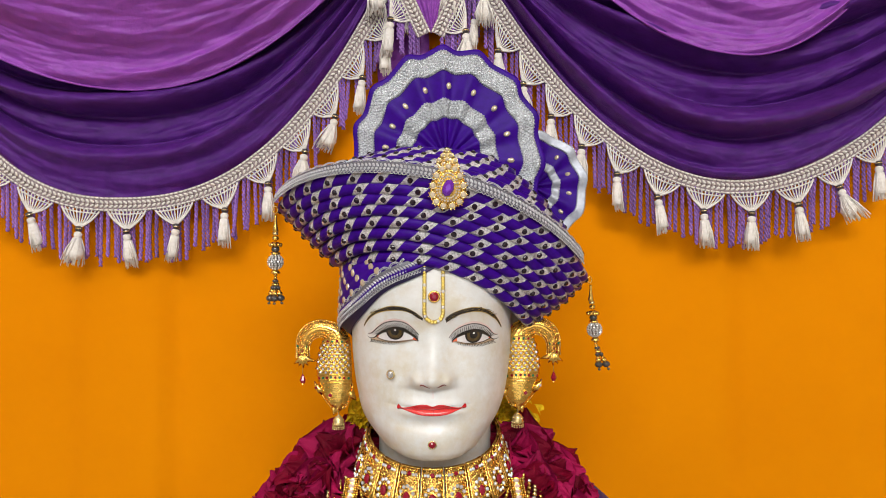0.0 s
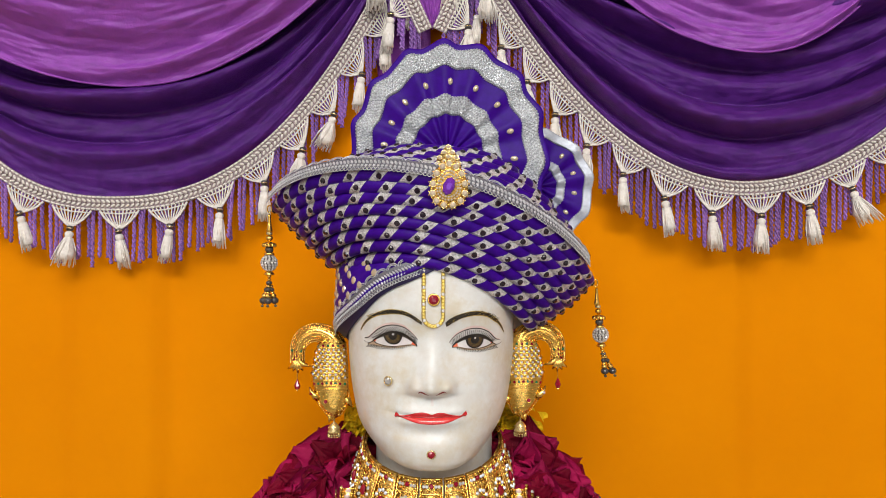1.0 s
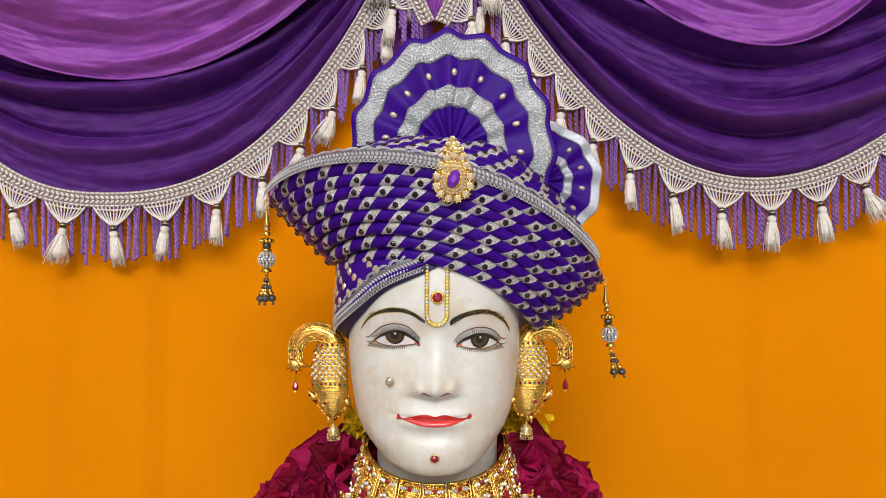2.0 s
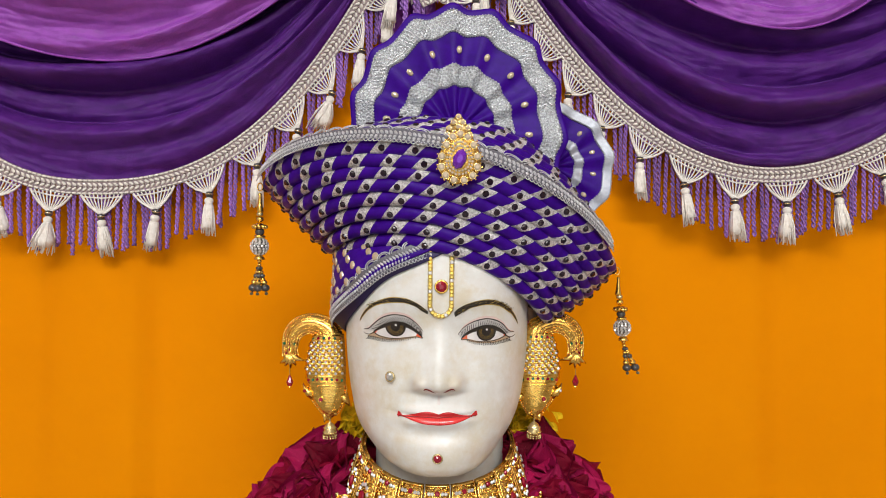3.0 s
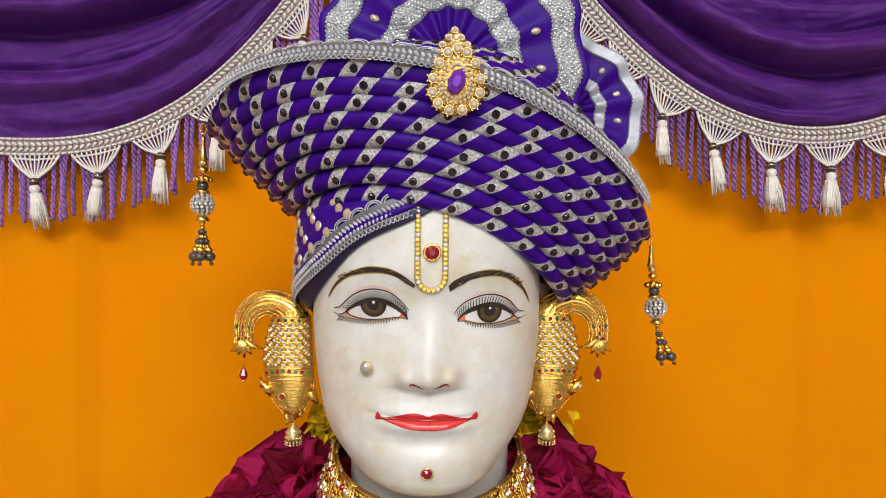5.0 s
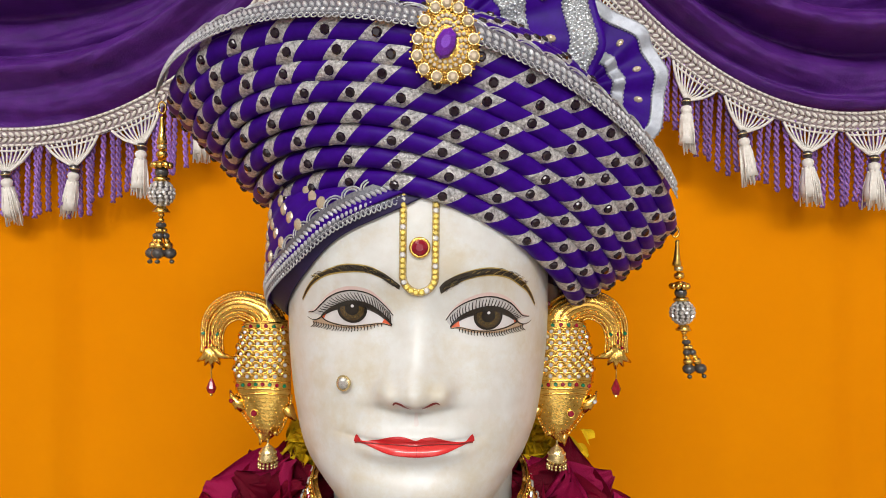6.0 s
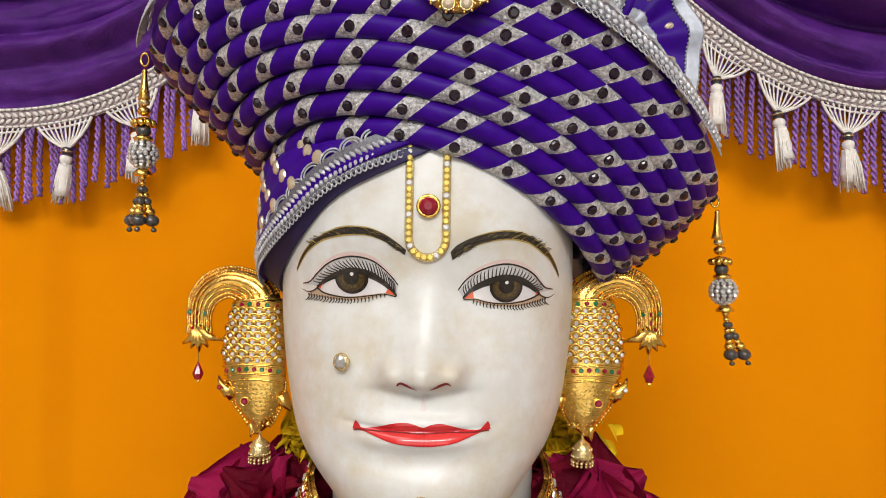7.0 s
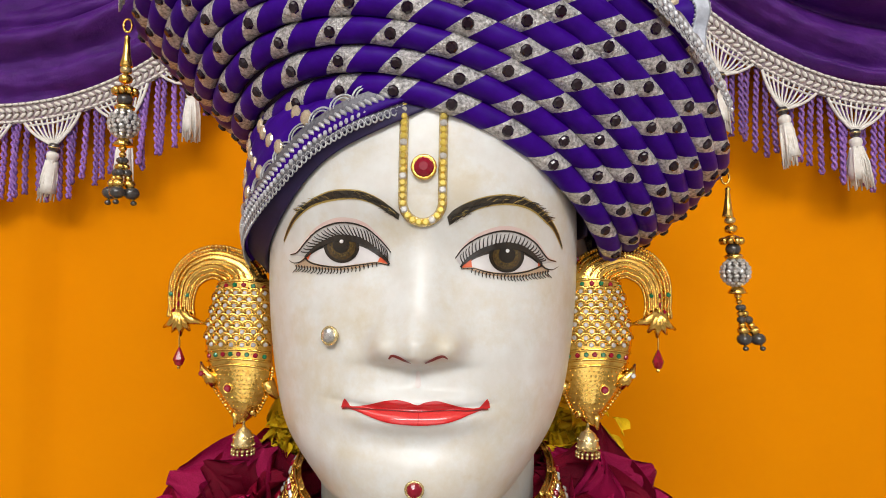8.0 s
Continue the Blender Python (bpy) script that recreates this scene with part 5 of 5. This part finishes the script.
def drape(x, v, y0, folds, amp, seed, flat):
    """Depth of a swag: full rolls that swell downwards, with sharp creases between them."""
    ph = folds * (v - flat) + 0.86 + 0.75 * math.sin(4.6 * x + 3.1 * seed) * (1.0 - v) + 0.26 * math.sin(9.5 * x + 5.0 * v + seed) + 0.14 * math.sin(17 * x + 11 * v + 2 * seed)
    cell = math.floor(ph)
    f = ph - cell
    big = 0.58 + 0.42 * math.sin(2.4 * cell + 6.0 * x + seed)
    roll = math.sin(math.pi * f ** 1.35) ** 0.65
    side = max(0.25, min(1.0, 1.25 - 1.9 * abs(abs(x) - 0.35)))
    k = 1.0 if v < flat else max(0.0, 1 - (v - flat) / (1 - flat) * 2.0)
    belly = 0.010 * math.sin(math.pi * min(1, max(0, (v - flat) / (1 - flat)))) if v > flat else 0.0
    wrinkle = 0.0062 * noise.noise(Vector((x * 7 + v * 9, v * 24 - x * 6, seed + 9))) + 0.0034 * abs(noise.noise(Vector((x * 24 - v * 20, v * 52 + x * 14, seed + 2))))
    fine = 0.0008 * noise.noise(Vector((x * 80, v * 120, seed + 4)))
    return y0 - amp * side * k * big * roll - belly - wrinkle - fine


def layer(x, v, y0, folds, amp, seed, flat):
    """Depth of the satin layer: it bulges out and falls back towards its hem, crossed by long creases."""
    q = v / 0.60 if v < 0.60 else (1.0 - v) / 0.40
    bulge = amp * q * q * (3 - 2 * q)
    ridge = 0.0
    for q, c, w in ((0.0, 0.66, 0.05), (1.7, 0.80, 0.035), (3.1, 0.90, 0.03), (4.4, 0.97, 0.02)):
        ridge += 0.0065 * math.exp(-((v - c - 0.05 * math.sin(6 * x + q + seed)) / w) ** 2)
    wrinkle = 0.0060 * abs(noise.noise(Vector((x * 10 + v * 14, v * 22 - x * 8, seed + 9)))) + 0.0014 * noise.noise(Vector((x * 40 + v * 30, v * 60 - x * 26, seed + 2))) + 0.0006 * noise.noise(Vector((x * 110, v * 110, seed)))
    return y0 - bulge - ridge - wrinkle


def cloth(name, parent, x0, x1, trim, material, y0, folds, amp, seed, flat, top, label, form=drape):
    nx, nv = 260, 260
    verts = []
    for j in range(nv):
        v = j / (nv - 1)
        for i in range(nx):
            x = x0 + (x1 - x0) * i / (nx - 1)
            zb = min(trim(x), top - 0.01)
            verts.append((x, form(x, v, y0, folds, amp, seed, flat), top - (top - zb) * v))
    ob = mesh_ob(name, verts, grid(nv, nx), material, parent, label)
    so = ob.modifiers.new("thick", "SOLIDIFY")
    so.thickness, so.offset = 0.0015, 1
    return ob


def cord_mesh(name, length, turns, seed):
    """Two plies twisted round one another."""
    b = Build()
    rng = random.Random(seed)
    sway, ph = rng.uniform(-0.002, 0.002), rng.uniform(0, 6)
    n = 26
    for k in (0, 1):
        pts = []
        for i in range(n):
            q = i / (n - 1)
            w = 2 * math.pi * turns * q + math.pi * k + ph
            pts.append((0.0015 * math.cos(w) + sway * math.sin(3 * q), 0.0015 * math.sin(w), -length * q))
        b.add(tube(pts, 0.00115, 5), 0)
    me_ob = b.ob("cord", [STRAND])
    me = me_ob.data
    bpy.data.objects.remove(me_ob)
    return me


CORDS = [cord_mesh("cord", 0.0545 + 0.0022 * k, 4.8 + 0.25 * k, k) for k in range(6)]


def tassel_meshes(seed, flare):
    rng = random.Random(seed)
    b = Build()
    b.add(lathe([(0.0008, 0.0), (0.0030, -0.0012), (0.0036, -0.003), (0.0030, -0.0052), (0.0022, -0.0060), (0.0034, -0.0072), (0.0040, -0.010), (0.0050 + 0.2 * flare * 0.01, -0.0200), (0.0046, -0.0255)][::-1], 12), 0)
    for i in range(46):
        w = rng.uniform(0, 2 * math.pi)
        r0, r1 = 0.0030, rng.uniform(0.002, 0.0062 + 0.004 * flare)
        d = Vector((math.cos(w), math.sin(w), 0))
        skew = Vector((flare * rng.uniform(0.0, 0.006), 0, 0))
        b.add(tube([d * r0 + Vector((0, 0, -0.006)), d * (r0 + r1) * 0.6 + Vector((0, 0, -0.016)) + skew * 0.3, d * r1 + skew + Vector((0, 0, -rng.uniform(0.026, 0.032)))], lambda q: 0.0006 - 0.0002 * q, 4), 0)
    ob = b.ob("tassel", [THREAD])
    me = ob.data
    bpy.data.objects.remove(ob)
    b = Build()
    b.add(lathe([(0.0012, -0.0024), (0.0026, -0.0018), (0.0029, 0), (0.0026, 0.0018), (0.0012, 0.0024)], 12), 0)
    b.add(lathe([(0.0026, -0.0003), (0.0032, -0.0003), (0.0032, 0.0005), (0.0026, 0.0005)], 12), 1)
    ob = b.ob("bead", [STEEL, PALEGOLD])
    bm = ob.data
    bpy.data.objects.remove(ob)
    return me, bm


TASSELS = [tassel_meshes(k, f) for k, f in enumerate((0.0, 0.5, -0.6, 1.1, 0.2))]


def crochet(b_name, parent, base, al, apex, half):
    """A knotted triangle of threads that gathers from the braid to the bead."""
    b = Build()
    for f in (0.12, 0.80, 0.90):
        a0, a1 = (base - al * half).lerp(apex, f), (base + al * half).lerp(apex, f)
        b.add(tube([a0, a0.lerp(a1, 0.5) + (apex - base) * 0.06, a1], 0.0009, 5), 0)
    ob = b.ob(b_name, [CREAM], parent)
    n = 11
    for i in range(n):
        q = 2 * i / (n - 1) - 1
        start = base + al * (half * q)
        side = al * (half * 0.20 * q)
        mid = start.lerp(apex, 0.55) + side * (1 - abs(q) * 0.3)
        Build().add(tube([start, start.lerp(mid, 0.5) + side * 0.15, mid, mid.lerp(apex, 0.6) + side * 0.12, apex], 0.00075 if abs(q) < 0.9 else 0.0012, 5), 0).ob("thread", [CREAM], ob)
    return ob


def braid(parent, pts, width, y_off):
    """Cream braid that follows the edge of the cloth."""
    arc = np.cumsum([0] + [(pts[i + 1] - pts[i]).length for i in range(len(pts) - 1)])
    n = int(arc[-1] / 0.0052)

    def at(d):
        p = Vector([float(np.interp(d, arc, [q[c] for q in pts])) for c in range(3)])
        p2 = Vector([float(np.interp(d + 0.004, arc, [q[c] for q in pts])) for c in range(3)])
        p1 = Vector([float(np.interp(d - 0.004, arc, [q[c] for q in pts])) for c in range(3)])
        al = (p2 - p1).normalized()
        nrm = Vector((al.z, 0, -al.x))
        nrm = nrm if nrm.z < 0 else -nrm
        return p, al, nrm
    b = Build()
    rows = []
    for i in range(n + 1):
        p, al, nrm = at(arc[-1] * i / n)
        for v in (0, 0.5, 1):
            rows.append(p + nrm * (width * v) + Vector((0, y_off - 0.0005, 0)))
    b.add((rows, grid(n + 1, 3)), 2)
    pad = bead_vf(1.0, 6, 5)
    for i in range(n):
        p, al, nrm = at(arc[-1] * (i + 0.5) / n)
        turn = Matrix((al, nrm, al.cross(nrm))).transposed().to_4x4()
        for v, a, sx, sy in ((0.10, 0, 0.0030, 0.0012), (0.36, 38, 0.0030, 0.0015), (0.64, -38, 0.0030, 0.0015), (0.90, 0, 0.0030, 0.0012)):
            b.add(pad, 0, Matrix.Translation(p + nrm * (width * v) + Vector((0, y_off - 0.0016, 0))) @ turn @ pose(0, 0, 0, 0, 0, a) @ Matrix.Diagonal((sx, sy, 0.0013, 1)))
    # dark stitches between the twists
    for i in range(n):
        p, al, nrm = at(arc[-1] * i / n)
        b.add(bead_vf(0.0008, 5, 4), 1, Matrix.Translation(p + nrm * (width * 0.5) + Vector((0, y_off - 0.0020, 0))))
    b.ob("braid", [CREAM, OCHRE_THREAD, DIM_CREAM], parent, "cream woven braid")
    return at, float(arc[-1])


DIM_CREAM = mat("braid_backing", (0.44, 0.37, 0.35), (0.26, 0.20, 0.23), rough=0.9, scale=500, spec=0.1)
OCHRE_THREAD = mat("brown_stitch", (0.16, 0.11, 0.07), (0.10, 0.07, 0.05), rough=0.8, scale=400)


def fringe(parent, at, length, width, y_off, seed, first=0.02, pitch=0.0500, cords=True, start=0.0, end=None):
    rng = random.Random(seed)
    end = length if end is None else end
    d = start + first
    while d < end - 0.01:
        p, al, nrm = at(d)
        base = p + nrm * (width * 0.96) + Vector((0, y_off - 0.0022, 0))
        way = (nrm * 0.55 + Vector((0, 0, -1)) * 0.45).normalized()
        apex = base + way * 0.0215
        crochet("crochet_point", parent, base, al, apex, 0.0215)
        me, bm = TASSELS[rng.randrange(5)]
        tilt = rng.gauss(0, 11)
        tas = put(me, "tassel", Matrix.Translation(apex + Vector((0, -0.001, -0.0040))) @ pose(0, 0, 0, rng.uniform(-6, 10), tilt, rng.choice((0, 180)) + rng.uniform(-20, 20)) @ Matrix.Diagonal((1.3, 1.3, 1.25, 1)), parent, "white thread tassel")
        put(bm, "bead", Matrix.Translation((0, 0, 0.0022)), tas, "dark metal bead")
        d += pitch * rng.uniform(0.97, 1.03)
    if cords:
        d = start
        while d < end:
            p, al, nrm = at(d)
            base = p + nrm * (width * 0.8) + Vector((0, y_off + 0.0025 + rng.uniform(-0.0015, 0.0015), 0))
            put(CORDS[rng.randrange(6)], "cord", Matrix.Translation(base) @ pose(0, 0, 0, rng.uniform(-2, 2), rng.gauss(0, 1.6), rng.uniform(0, 360)), parent)
            d += 0.0060 / max(0.55, abs(al.x)) * rng.uniform(0.85, 1.15)


def swag(x0, x1, trim, seed, folds, label, first, flat, pitch):
    t = thing("swag_curtain", label, "curtain", "swags of the pelmet")
    cloth("cloth", t, x0, x1, trim, VELVET, YP, folds, 0.048, seed, flat, ZTOP, "")
    pts = [Vector((x, YP - 0.003, trim(x) + 0.003)) for x in np.linspace(x0, x1, 500) if trim(x) < ZTOP - 0.02]
    at, length = braid(t, pts, 0.0165, -0.004)
    fringe(t, at, length, 0.0165, -0.004, int(seed * 10) + 1, first, pitch)
    return t


swag(-0.70, -0.004, trim_left, 0.3, 12.5, "dark purple velvet swag with cream braid and tasselled fringe", 0.044, 0.845, 0.0500)
swag(0.004, 0.70, trim_right, 1.9, 11.5, "dark purple velvet swag with cream braid and tasselled fringe", 0.022, 0.955, 0.0465)


def lilac_swag(x0, x1, trim, seed, amp):
    t = thing("satin_swag", "lilac satin swag layered over the purple velvet", "curtain", "lilac satin layers")
    cloth("cloth", t, x0, x1, trim, LILAC, YP - 0.040, 4.0, amp, seed, 0.93, ZTOP - 0.002, "", layer)
    pts = [Vector((x, layer(x, 1.0, YP - 0.040, 4.0, amp, seed, 0.93) - 0.001, trim(x))) for x in np.linspace(x0, x1, 200) if trim(x) < ZTOP - 0.01]
    Build().add(tube(pts, 0.0013, 6), 0).ob("hem", [LILAC], t)
    return t


lilac_swag(-0.68, -0.06, lilac_left, 0.9, 0.085)
lilac_swag(0.07, 0.66, lilac_right, 2.7, 0.030)


def jabot():
    """The pointed lilac tail between the swags."""
    t = thing("pelmet_tail", "pointed lilac satin tail with cream braid and tassels", "curtain")
    apex, half, top = Vector((-0.0135, YP - 0.012, 1.742)), 0.105, ZTOP
    verts, n = [], 40
    for j in range(n):
        q = j / (n - 1)
        for i in range(n):
            s = 2 * i / (n - 1) - 1
            wdt = half * (1 - q)
            z = top + (apex.z - top) * q
            verts.append((apex.x + s * wdt, apex.y - 0.006 * abs(math.sin(9 * s + 0.4)) * (1 - q * 0.6) + 0.004, z))
    mesh_ob("cloth", verts, grid(n, n), LILAC, t)
    pts = [Vector((apex.x - half * (1 - q), apex.y - 0.002, top + (apex.z - top) * q)) for q in np.linspace(0.2, 1, 60)]
    pts2 = [Vector((apex.x + half * (1 - q), apex.y - 0.002, top + (apex.z - top) * q)) for q in np.linspace(1, 0.2, 60)]
    for k, p in enumerate((pts, pts2)):
        at, length = braid(t, p, 0.0165, -0.004)
        fringe(t, at, length, 0.0165, -0.004, 60 + k, 0.028 if k else length - 0.190, 0.05)
    # side tail behind the fringe
    verts = []
    for j in range(20):
        q = j / 19
        for i in range(16):
            s = i / 15
            verts.append((-0.086 + 0.07 * s + 0.012 * q * (1 - s), YP + 0.016 - 0.006 * math.sin(9 * s), 1.95 - (0.29 + 0.03 * s) * q))
    mesh_ob("side_tail", verts, grid(20, 16), LILAC, t)
    return t


jabot()
